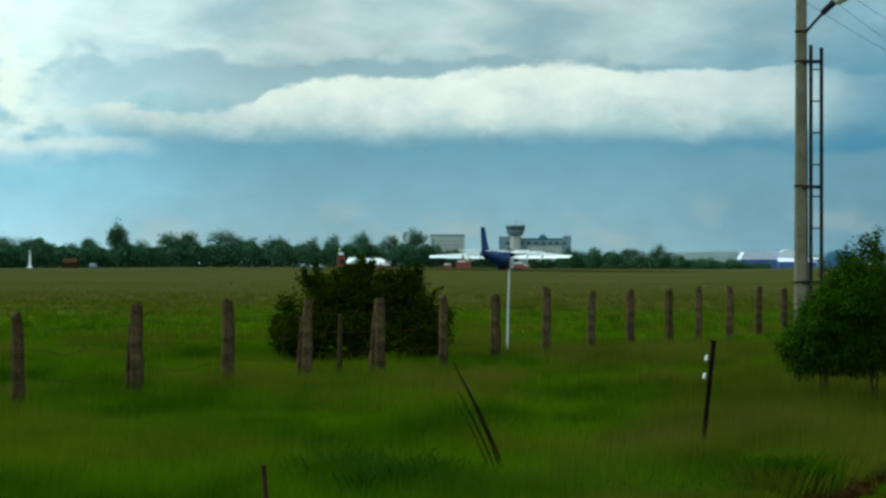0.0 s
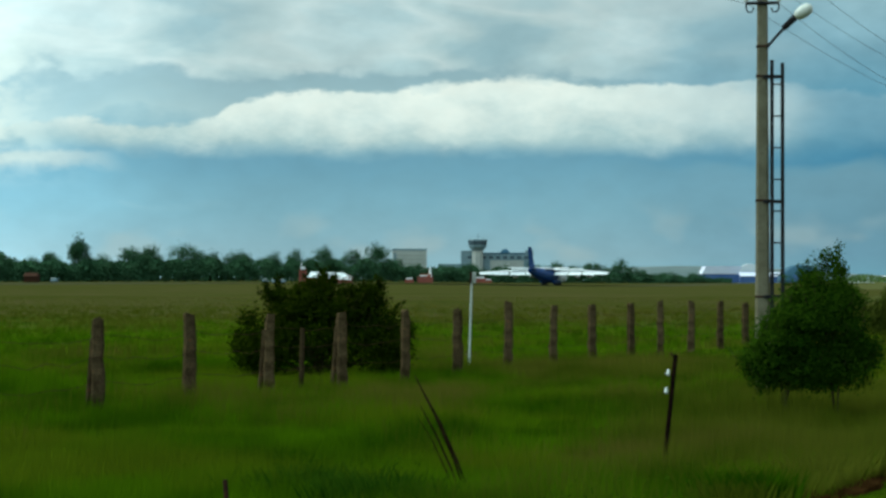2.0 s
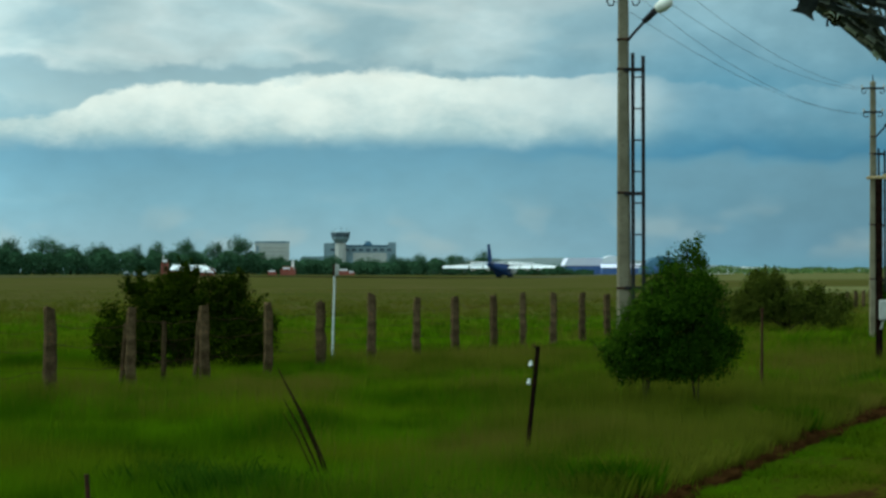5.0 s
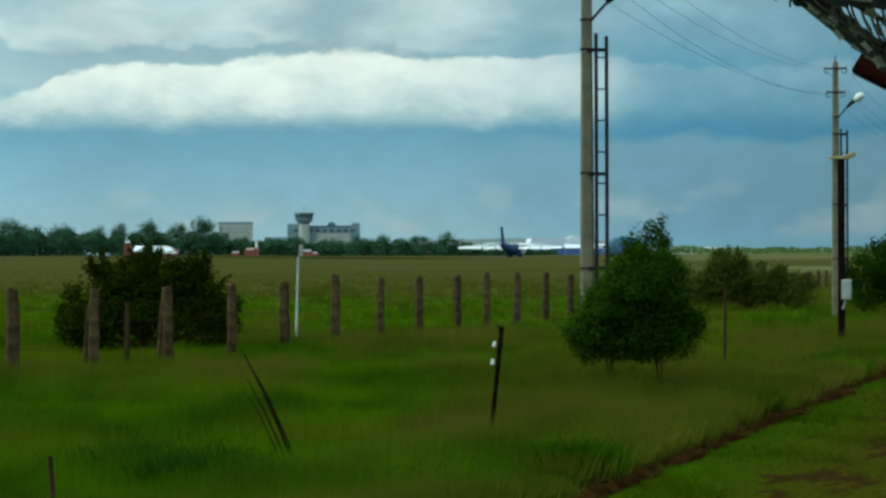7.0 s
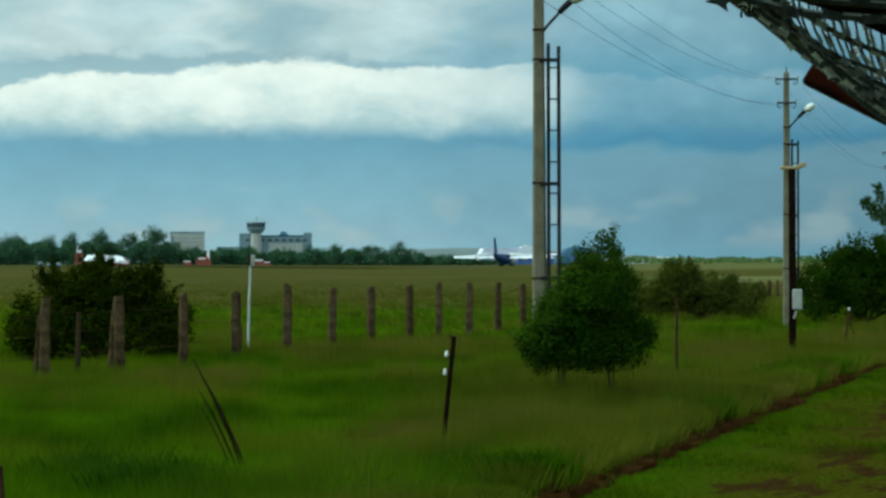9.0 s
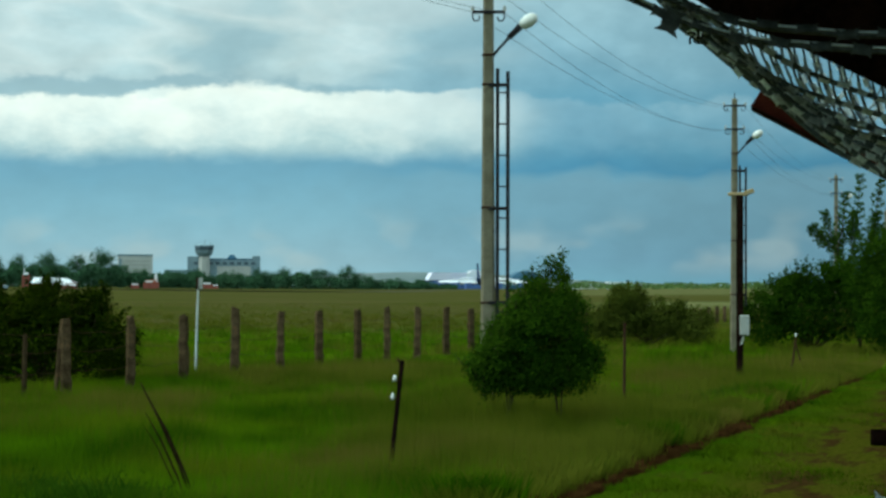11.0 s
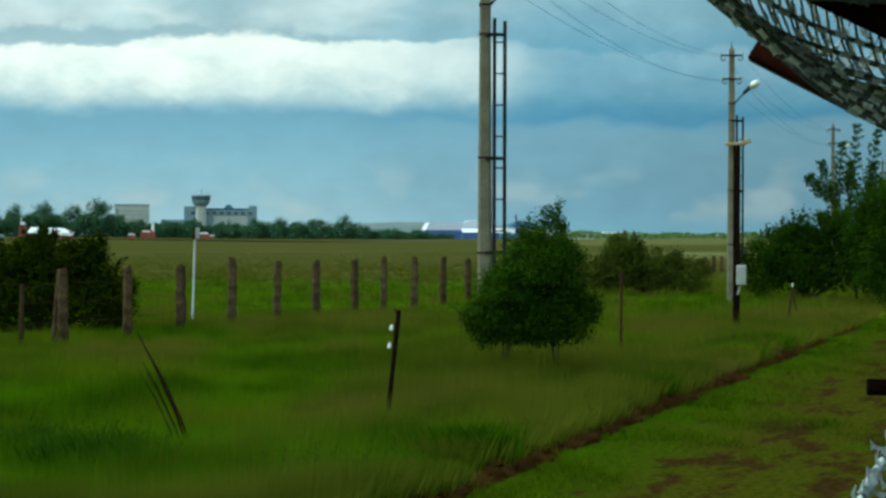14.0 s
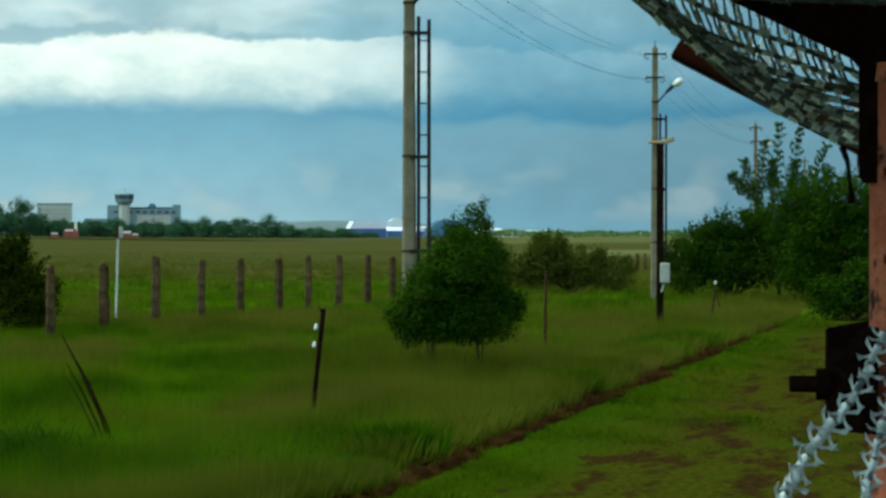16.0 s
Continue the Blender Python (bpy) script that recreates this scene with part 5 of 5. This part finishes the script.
def gate_post():
    ob = thing("steel_gate_post", "rusty red-painted steel pipe post with dark welded plates", "gate post", NEAR)
    x = 0.256
    bm = rod(bmesh.new(), (x, 3.06, -2.0), (x, 3.06, 0.207), 0.0575, None, 32)
    part("pipe", bm, RED_PAINT, ob, "faded red-painted pipe", True)
    part("collar", rod(bmesh.new(), (x, 3.06, 0.197), (x, 3.06, 0.222), 0.061, 0.058, 32), RED_PAINT, ob)
    part("side_plate", plate([(60.5, 73), (68.5, 73), (68.5, 21), (63, 21), (60.5, 24)], 3.03, 0.02), SHADED_RUST, ob, "dark rusty side plate")
    part("top_plate", plate([(-46, 127), (-30, 116), (-12, 110), (-5, 107.5), (30, 90), (58, 76), (62, 71), (130, 71), (170, 110), (170, 190), (-100, 190)], 3.12, 0.05), SHADED_RUST, ob, "rusty top plate with its shade in the colour")
    arm = part("red_arm", plate([(-21, 78), (-16.3, 85.5), (30, 62), (68, 40), (68, 31)], 4.6, 0.035), RED_STEEL, ob, "dull red steel arm")
    part("arm_edge", plate([(-21.3, 78), (-21, 76.4), (68, 29.6), (68, 31.2)], 4.585, 0.06), RUST, arm)
    part("joint", plate([(60, 50), (75, 50), (75, 25), (60, 28)], 4.64, 0.05), RUST, arm)
    br = part("bracket", plate([(47, -42), (69, -42), (69, -89), (48, -87)], 2.97, 0.012), SHADED_RUST, ob, "dark rusty bracket")
    part("bracket_side", box(bmesh.new(), (0.008, 0.08, 0.13), pose(0.1445, 3.02, -0.196)), SHADED_RUST, br)
    part("bracket_back", plate([(51, -41.4), (69, -38.4), (69, -80), (51, -80)], 3.06, 0.01), SHADED_RUST, br)
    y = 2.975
    bolt = part("bolt", rod(bmesh.new(), (0.0905, y, -0.199), (0.15, y, -0.199), 0.0105, None, 14), SHADED_RUST, ob, "threaded bolt", True)
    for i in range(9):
        part("thread", rod(bmesh.new(), (0.094 + i * 0.004, y, -0.199), (0.096 + i * 0.004, y, -0.199), 0.0113, None, 14), SHADED_RUST, bolt)
    part("nut", rod(bmesh.new(), (0.125, y, -0.199), (0.141, y, -0.199), 0.0205, None, 6), SHADED_RUST, ob, "hexagonal nut")
    v, f = tube([by(53, 37, 4.4), by(55.5, 30, 4.4), by(56.5, 20, 4.4), by(57.5, 12, 4.4)], [0.007, 0.005, 0.004, 0.008], 6)
    raw("strap", v, f, SHADED_RUST, ob)


def canopy():
    """An added flat steel roof on supports, unseen just above the view, to shade the gate."""
    ob = thing("canopy", "unseen dark rusty steel sheet added to shade the gate", "canopy", NEAR)
    part("sheet", box(bmesh.new(), (4.2, 3.3, 0.03), pose(1.2, 3.2, 0.68)), SHADED_RUST, ob)
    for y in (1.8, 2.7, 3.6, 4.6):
        part("rib", box(bmesh.new(), (4.2, 0.05, 0.05), pose(1.2, y, 0.64)), SHADED_RUST, ob)
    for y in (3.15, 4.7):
        part("support", box(bmesh.new(), (0.08, 0.08, 2.66), pose(3.2, y, -0.67), 0.01), SHADED_RUST, ob)


def barb_mesh():
    """One razor barb: a sleeve crimped round the wire, with four blades that narrow to a neck and flare to cut ends."""
    bm = bmesh.new()
    rows = []
    for q in (-0.0155, -0.006, 0.006, 0.0155):
        row = []
        for k in range(8):
            a = radians(-115 + 230 * k / 7)
            r = 0.0072 + (0.0014 if abs(q) > 0.008 else 0.0)
            row.append(bm.verts.new((r * math.sin(a), q + 0.002 * math.cos(3 * a), r * math.cos(a))))
        rows.append(row)
    for a, b in zip(rows, rows[1:]):
        for k in range(7):
            bm.faces.new((a[k], a[k + 1], b[k + 1], b[k]))
    for sx in (-1, 1):
        for sy in (-1, 1):
            low, high = [], []
            for k in range(6):
                u = k / 5
                x, y = sx * (0.0048 + 0.0225 * u), sy * (0.0052 + 0.0125 * u ** 1.4)
                z = 0.0035 - 0.012 * u + 0.017 * u * u
                w = 0.0046 - 0.006 * u * (1 - u) * 1.6 + 0.0012 * u ** 3
                along = Vector((-sy * 0.45 * sx, 0.9, 0.0)) * w
                skew = Vector((sx * 0.003, 0, 0)) if k == 5 else Vector()
                for rim, lift in ((low, 0.0), (high, 0.0008)):
                    rim.append((bm.verts.new(Vector((x, y, z + lift)) - along + skew), bm.verts.new(Vector((x, y, z + lift)) + along - skew)))
            for k in range(5):
                for rim in (low, high):
                    bm.faces.new((rim[k][0], rim[k][1], rim[k + 1][1], rim[k + 1][0]))
                for e in (0, 1):
                    bm.faces.new((low[k][e], low[k + 1][e], high[k + 1][e], high[k][e]))
            bm.faces.new((low[5][0], low[5][1], high[5][1], high[5][0]))
    return mesh_of(bm, "barb", ZINC)


def barb_poses(points, step, rng, swing=60.0):
    """Poses along a path, every step metres: y along the wire, z turned out to the open side."""
    out, left = [], step * 0.5
    for a, b in zip(points, points[1:]):
        d = b - a
        long = d.length
        y = d.normalized()
        z = (Vector((0, -1, 0.15)) - y * y.dot(Vector((0, -1, 0.15)))).normalized()
        turn = Matrix((y.cross(z), y, z)).transposed().to_4x4()
        while left < long:
            out.append(Matrix.Translation(a + d * (left / long)) @ turn @ pose(0, 0, 0, 0, rng.uniform(-swing, swing), rng.uniform(-9, 9)) @ Matrix.Diagonal((rng.uniform(0.85, 1.1), rng.uniform(0.9, 1.1), rng.uniform(0.7, 1.3), 1)))
            left += step
        left -= long
    return out


def clip_mesh(material):
    """A short barb of the coil: a flat folded plate with four blunt points."""
    bm = bmesh.new()
    outline = [(-0.0145, 0.0088), (-0.0082, 0.0056), (0.0, 0.0066), (0.0082, 0.0056), (0.0145, 0.0088), (0.0122, 0.0), (0.0145, -0.0088), (0.0082, -0.0056), (0.0, -0.0066), (-0.0082, -0.0056), (-0.0145, -0.0088), (-0.0122, 0.0)]
    low = [bm.verts.new((b, a, 0.004 - 0.25 * abs(b))) for a, b in outline]
    high = [bm.verts.new((b, a, 0.005 - 0.25 * abs(b))) for a, b in outline]
    bm.faces.new(low[::-1])
    bm.faces.new(high)
    for i in range(12):
        j = (i + 1) % 12
        bm.faces.new((low[i], low[j], high[j], high[i]))
    return mesh_of(bm, "barb", material)


def tape(points, r=0.0019):
    """The wire core with its wrapped strip."""
    return tube(points, r, 6)


def near_strands(mesh):
    rng = np.random.default_rng(21)
    ob = thing("razor_wire_strand", "bright galvanised razor wire strand with flared barbs beside the post", "razor wire", NEAR)
    runs = [[by(72, -44, 2.9), by(67, -54, 2.87), by(61.5, -66, 2.85), by(54, -78, 2.84), by(43, -91, 2.82), by(34, -105, 2.8), by(27, -118, 2.78), by(16, -140, 2.76)],
            [by(76, -66, 2.9), by(72, -80, 2.87), by(68, -95, 2.84), by(65, -107, 2.82), by(62, -120, 2.8), by(57, -142, 2.78)]]
    for run in runs:
        pts = smooth_run(run)
        raw("wire", *tape(pts, 0.0046), OLD_ZINC, ob, True)
        row = barb_poses(pts, 0.0295, rng, 38)
        for i, m in enumerate(row):
            grow = 0.66 + 0.36 * min(1.0, i / 9)
            b = new("barb", mesh)
            b.parent = ob
            b.matrix_basis = m @ pose(0, 0, 0, rng.uniform(-9, 9), -20, rng.uniform(-15, 15)) @ Matrix.Diagonal((grow * rng.uniform(0.75, 1.0), grow * rng.uniform(0.92, 1.06), grow * rng.uniform(0.95, 1.2), 1))


def crossing_tapes(mesh):
    """Two tapes of the coil pulled across the top plate, with broad dull barbs, tied where they meet the rest."""
    rng = np.random.default_rng(23)
    ob = thing("razor_wire_tape", "dull grey razor tape stretched across the dark top plate", "razor wire", NEAR)
    runs = [([(-88, 138), (-71, 131), (-56, 125), (-42, 119.5), (-31, 115.5), (-14, 112), (5, 110), (24, 108.3), (42, 107.7), (90, 107)], 2.98),
            ([(-100, 137), (-84, 130.5), (-70, 124), (-61, 120), (-49, 114.5), (-39, 111.3), (-25, 107.3), (-12, 105.3), (1.5, 104), (24, 101.8), (42, 100.8), (90, 99)], 2.93)]
    for run, d in runs:
        pts = smooth_run([by(a, b, d) for a, b in run], 4)
        raw("wire", *tape(pts, 0.004), TAPE_ZINC, ob, True)
        # bright zinc line standing in for light caught along the tape's top
        raw("tape_glint", *tape([p + Vector((0, -0.004, 0.0042)) for p in pts], 0.0018), ZINC, ob, True)
        for m in barb_poses(pts, 0.052, rng, 22):
            b = new("barb", mesh)
            b.parent = ob
            b.matrix_basis = m @ Matrix.Translation((0, 0, 0.003)) @ Matrix.Diagonal((1.0, 1.0, 1.2, 1))
    tip = new("barb", mesh)
    tip.parent, tip.matrix_basis = ob, Matrix.Translation(by(-56, 115.5, 2.92)) @ pose(0, 0, 0, 90, 25, 0) @ Matrix.Diagonal((1.9, 1.2, 1.2, 1))
    knot = by(-45.5, 108.5, 2.95)
    for k in range(5):
        a = k * 1.3
        pts = [knot + Vector((math.cos(a + q * 0.5), 0.3 * math.sin(3 * a), math.sin(a + q * 0.5))) * (0.002 + 0.003 * q) for q in range(4)]
        raw("tie_wire", *tube(pts, 0.0017, 5), SHADED_RUST, ob)


def coil(mesh):
    """The concertina coil above: turns of razor tape hanging in a sheaf, and steeper turns behind."""
    rng = np.random.default_rng(22)
    ob = thing("razor_wire_coil", "dense grey concertina coil of razor wire over the gate", "razor wire", NEAR)
    low = [(-62, 126), (-49, 114), (-34, 101), (-18, 88), (-1, 73), (13.6, 61.5), (25.5, 54), (39, 47), (53, 42), (66, 38), (80, 35)]
    top = [(-55, 126), (-43, 115), (-28, 103), (-14, 92.5), (1, 81), (17, 72.5), (28, 69), (40, 66), (54, 63), (67, 60.5), (80, 59)]
    lone = [(-54, 128), (-40, 117), (-17, 104), (0, 94), (19, 86), (40, 78), (60, 68.5), (80, 62)]
    turns = []
    for i in range(12):
        d = 3.9 + 0.03 * i
        wob = rng.normal(size=3) * 0.9
        run = []
        for j, ((a, b), (c, e)) in enumerate(zip(low, top)):
            u = min(max(i / 11 + 0.2 * math.sin(1.9 * i + 0.42 * j), -0.04), 1.05)
            run.append(by(a + (c - a) * u + wob[0] * math.sin(0.02 * a), b + (e - b) * u + wob[1] * math.sin(0.05 * a + wob[2]), d + 0.05 * math.sin(0.04 * a + i)))
        turns.append(run)
    turns.append([by(a, b, 4.05) for a, b in lone])
    turns.append([by(a - 3, b - 8 + 0.06 * a, 4.3) for a, b in lone])
    poses = []
    for pts in turns:
        pts = smooth_run(pts, 4)
        raw("tape", *tape(pts, 0.0048), OLD_ZINC, ob, True)
        poses += barb_poses(pts, 0.036, rng, 60)
    near = len(poses)
    # steeper turns further along the coil, seen through the gap
    for i in range(15):
        c = by(62 - 4.6 * i, 110 + 3.2 * i, 5.2 + 0.02 * i)
        d1 = Vector((0.22 + 0.07 * math.sin(i * 2.1), 0.35, -0.9))
        d2 = Vector((0.9, 0.4, 0.1))
        pts = [c + d1 * 0.46 * math.cos(math.tau * k / 48) + d2 * 0.46 * math.sin(math.tau * k / 48) * 0.35 for k in range(49)]
        raw("tape", *tape(pts, 0.0022), OLD_ZINC, ob, True)
        poses += barb_poses(pts, 0.11, rng, 60)
    # short steep lengths between the sheaf and the plate
    for i in range(26):
        a = -34 + 3.6 * i + rng.normal() * 1.2
        lower = np.interp(a + 9, [c[0] for c in top], [c[1] for c in top])
        upper = np.interp(a, [-46, -12, 30, 58, 80], [127, 110, 90, 76, 66])
        d = 4.35 + 0.25 * rng.random()
        pts = smooth_run([by(a - 2, upper + 8, d), by(a + 2, (upper + lower) / 2 + rng.normal(), d - 0.03), by(a + 9, lower - 2, d)], 6)
        raw("tape", *tape(pts, 0.0026), OLD_ZINC, ob, True)
        poses += [m @ Matrix.Diagonal((0.5, 0.7, 1, 1)) for m in barb_poses(pts, 0.05, rng, 70)]
    for m in poses[:near]:
        b = new("barb", mesh)
        b.parent, b.matrix_basis = ob, m @ Matrix.Translation((0, 0, 0.004)) @ pose(0, 0, 0, rng.uniform(-12, 12), 0, rng.uniform(-8, 8)) @ Matrix.Diagonal((rng.uniform(0.7, 1.0), rng.uniform(0.65, 0.85), 1.0, 1))
    base_v = np.array([v.co for v in mesh.vertices])
    v, f = [], []
    polys = [tuple(p.vertices) for p in mesh.polygons]
    for m in poses[near:]:
        k = len(v) * len(base_v)
        v.append(base_v @ np.array(m.to_3x3()).T + np.array(m.translation))
        f += [tuple(q + k for q in p) for p in polys]
    tagged(raw("rear_barb", np.concatenate(v), f, COIL_ZINC, ob), kind="stuff")


gate_post()
canopy()
BARB = barb_mesh()
CLIP = clip_mesh(COIL_ZINC)
near_strands(BARB)
crossing_tapes(clip_mesh(TAPE_ZINC))
coil(CLIP)


# ---- grass ----
def tufts(x, y, h, blades, wide, rng, lean=0.75, base=None, bent=True):
    """Blades in tufts, bent or straight: vertices and faces."""
    n = len(x)
    i = np.repeat(np.arange(n), blades)
    m = len(i)
    a = rng.uniform(0, math.tau, m)
    spread = 0.03 + 0.16 * rng.random(m)
    bx, by_ = x[i] + np.cos(a) * spread, y[i] + np.sin(a) * spread
    z0 = np.full(m, -0.01) if base is None else base[i] - 0.03
    k = h[i] * rng.uniform(0.45, 1.12, m)
    out = k * lean * rng.uniform(0.1, 1.0, m)
    b = a + rng.normal(size=m) * 0.8
    w = wide[i] * rng.uniform(0.6, 1.2, m)
    px, py = -np.sin(b) * w, np.cos(b) * w
    foot = [np.stack([bx - px, by_ - py, z0], 1), np.stack([bx + px, by_ + py, z0], 1)]
    tip = np.stack([bx + np.cos(b) * out, by_ + np.sin(b) * out, z0 + k], 1)
    if not bent:
        return np.stack([*foot, tip], 1).reshape(-1, 3), np.arange(m * 3).reshape(-1, 3)
    waist = np.stack([bx + np.cos(b) * out * 0.45 + px * 0.6, by_ + np.sin(b) * out * 0.45 + py * 0.6, z0 + k * 0.62], 1)
    v = np.stack([*foot, waist, tip], 1).reshape(-1, 3)
    q = np.arange(m)[:, None] * 4
    return v, np.concatenate([q + [[0, 1, 2]], q + [[0, 2, 3]]], 0)


def wavy(x, y, fx, fy, seed):
    return np.array([noise.noise((p * fx, q * fy, seed)) for p, q in zip(x, y)])


def scatter(n, near, far, power, left, right, rng):
    """Places in a sector of the field: x, y, distance, and metres to the left of the soil bank."""
    r = near + (far - near) * rng.random(n) ** power
    b = np.radians(rng.uniform(left, right, n))
    x, y = r * np.sin(b), r * np.cos(b)
    return x, y, r, 0.37 * y - 0.929 * (x + 5.0)


def meadow(n, near, far, power, blades, bent, rng):
    x, y, r, off = scatter(n, near, far, power, -14.5, 21.0, rng)
    patch = wavy(x, y, 0.16, 0.11, 0) + 0.6 * wavy(x, y, 0.6, 0.4, 5)
    mound = wavy(x, y, 0.45, 0.2, 21) + 0.5 * wavy(x, y, 1.3, 0.55, 23)
    seedy = 0.8 * patch + 0.95 * np.exp(-((off - 1.2) / 3.0) ** 2) + 0.6 * np.exp(-((off - 10.0) / 3.0) ** 2) * np.clip((r - 26) / 8, 0, 1) * np.clip((x + 5) / 4, 0, 1)
    seedy += 1.2 * np.clip((r - 78) / 40, 0, 1) - 0.75 * np.clip((27 - r) / 7, 0, 1) + rng.normal(size=n) * 0.2
    ground_on = off > 0.02 + 0.1 * rng.random(n)
    h = (0.28 + 0.1 * patch + 0.2 * mound) * rng.uniform(0.75, 1.2, n) * np.clip(1.3 - r / 150, 0.12, 1)
    wide = 0.0028 + 0.00011 * r
    for sel, name, mat, grow, lean, label in ((ground_on & (seedy <= 0.42), "meadow_grass", GRASS, 1.0, 0.75, "tall lush green meadow grass"),
                                              (ground_on & (seedy > 0.42), "seeding_grass", DRY_GRASS, 1.2, 0.4, "tall brownish grass gone to seed")):
        tagged(quick(name, *tufts(x[sel], y[sel], np.clip(h[sel] * grow, 0.05, 0.62), blades, wide[sel], rng, lean, None, bent), mat), label, "grass", kind="stuff")


def grass():
    rng = np.random.default_rng(31)
    meadow(62000, 14.5, 48, 1.45, 13, False, rng)
    meadow(46000, 46, 240, 1.9, 9, False, rng)
    # short growth on the mown track: lush along the bank, thin and tired further out
    x, y, r, off = scatter(34000, 14.5, 60, 1.5, 0.0, 21.0, rng)
    lush, thin, gone = wavy(x, y, 0.7, 0.2, 12), wavy(x, y, 1.6, 0.45, 17), wavy(x, y, 1.1, 0.33, 41)
    edge = np.exp(-((off + 0.7) / 0.55) ** 2)
    keep = (off < -0.22) & (0.6 * edge + 0.8 * lush + 0.7 * thin - 0.9 * np.clip(gone, 0, 1) + rng.normal(size=len(x)) * 0.15 > 0.3)
    h = (0.035 + 0.04 * edge + 0.05 * np.clip(lush + thin, 0, 1)) * rng.uniform(0.6, 1.3, len(x))
    tagged(quick("track_grass", *tufts(x[keep], y[keep], h[keep], 9, 0.003 + 0.00012 * r[keep], rng, 1.1, None, False), TRACK_GRASS), "short uneven grass on the track with bare patches", "grass", kind="stuff")
    # long tufts on the brink of the bank, hanging over the soil, and short ones at its foot
    n = 7000
    q = 9 + 48 * rng.random(n) ** 1.3
    brink = rng.random(n) < 0.7
    o = np.where(brink, 0.22 + 0.2 * rng.normal(size=n), -0.3 + 0.07 * rng.normal(size=n))
    clump = np.array([noise.noise((k * 0.9, 4 if w else 8, 0)) for k, w in zip(q, brink)])
    sel = np.where(brink, clump > -0.25, clump > 0.12) & (~brink | (o > 0.0))
    q, o, brink, clump = q[sel], o[sel], brink[sel], clump[sel]
    ex, ey = -5.0 + 0.37 * q - 0.929 * o, 0.929 * q + 0.37 * o
    eh = np.where(brink, 0.3, 0.1) * (0.7 + 0.8 * np.clip(clump, 0, 1))
    foot = np.where(brink, [max(bank_height(k), 0.0) for k in q], 0.0)
    fresh = np.where(brink, clump > 0.32, True)
    for sel, name, mat, label in ((fresh, "edge_grass", GRASS, "ragged green grass overhanging the soil bank"), (~fresh, "brink_grass", DRY_GRASS, "tall brownish grass leaning over the soil bank")):
        tagged(quick(name, *tufts(ex[sel], ey[sel], eh[sel], 15, 0.0008 + 0.0001 * q[sel], rng, 0.6, foot[sel]), mat), label, "grass", kind="stuff")
    # rank dark weeds: dense tall clumps, with broad leaves low down
    c, wx, wy, wh = [], [], [], []
    for px, py, k in ((-0.8, 19.4, 0.5), (-0.3, 18.8, 0.45), (0.8, 17.9, 0.4), (1.2, 17.5, 0.4), (0.45, 17.3, 0.35), 
                      (-1.6, 20.4, 0.45), (1.6, 18.3, 0.3), (2.0, 19.6, 0.3), (2.0, 21.4, 0.3), (2.7, 23.2, 0.3), (8.9, 37.2, 0.4), (9.5, 38.6, 0.4)):
        n = int(260 * k)
        wx.append(px + rng.normal(size=n) * k * 0.55)
        wy.append(py + rng.normal(size=n) * k * 0.6)
        wh.append(k * rng.uniform(0.35, 0.75, n))
        c.append(np.stack([px + rng.normal(size=500) * k * 0.5, py + rng.normal(size=500) * k * 0.5, np.abs(rng.normal(size=500)) * k * 0.3 + 0.05], 1))
    wx, wy, wh = np.concatenate(wx), np.concatenate(wy), np.concatenate(wh)
    tagged(quick("weeds", *tufts(wx, wy, wh, 14, 0.0012 + 0.0001 * wy, rng, 0.6), WEED), "rank clumps of dark green weeds in the grass", "weeds", kind="stuff")
    c = np.concatenate(c)
    m = rng.normal(size=c.shape) * 0.6 + np.array([0, -0.2, 1.0])
    m /= np.linalg.norm(m, axis=1)[:, None]
    tagged(quick("weed_leaves", *leaves(c, m, rng.uniform(0.02, 0.045, len(c)), rng), WEED), "dark broad leaves low in the weeds", "weeds", kind="stuff")


grass()


# ---- what moves ----
# seconds and metres that the jet has rolled along the runway
ROLL = [(0, 14.0), (0.5, 47.7), (1, 81.2), (1.5, 114.6), (2, 147.7), (3, 213.5), (4, 278.5), (5, 342.7), (6, 406.1), (7.3, 487.1), (8, 530.1), (9, 590.7), (9.2, 602.7), (10, 650.3), (11.3, 726.1), (12.5, 794.5), (14, 877.6), (16, 984.1)]


def motions():
    walk(JET, [(t, pose(-7.8 + 0.3256 * s, 1105 + 0.9455 * s, field_z(-7.8 + 0.3256 * s, 1105 + 0.9455 * s) + 0.06, 0, 0, -19)) for t, s in ROLL])


motions()
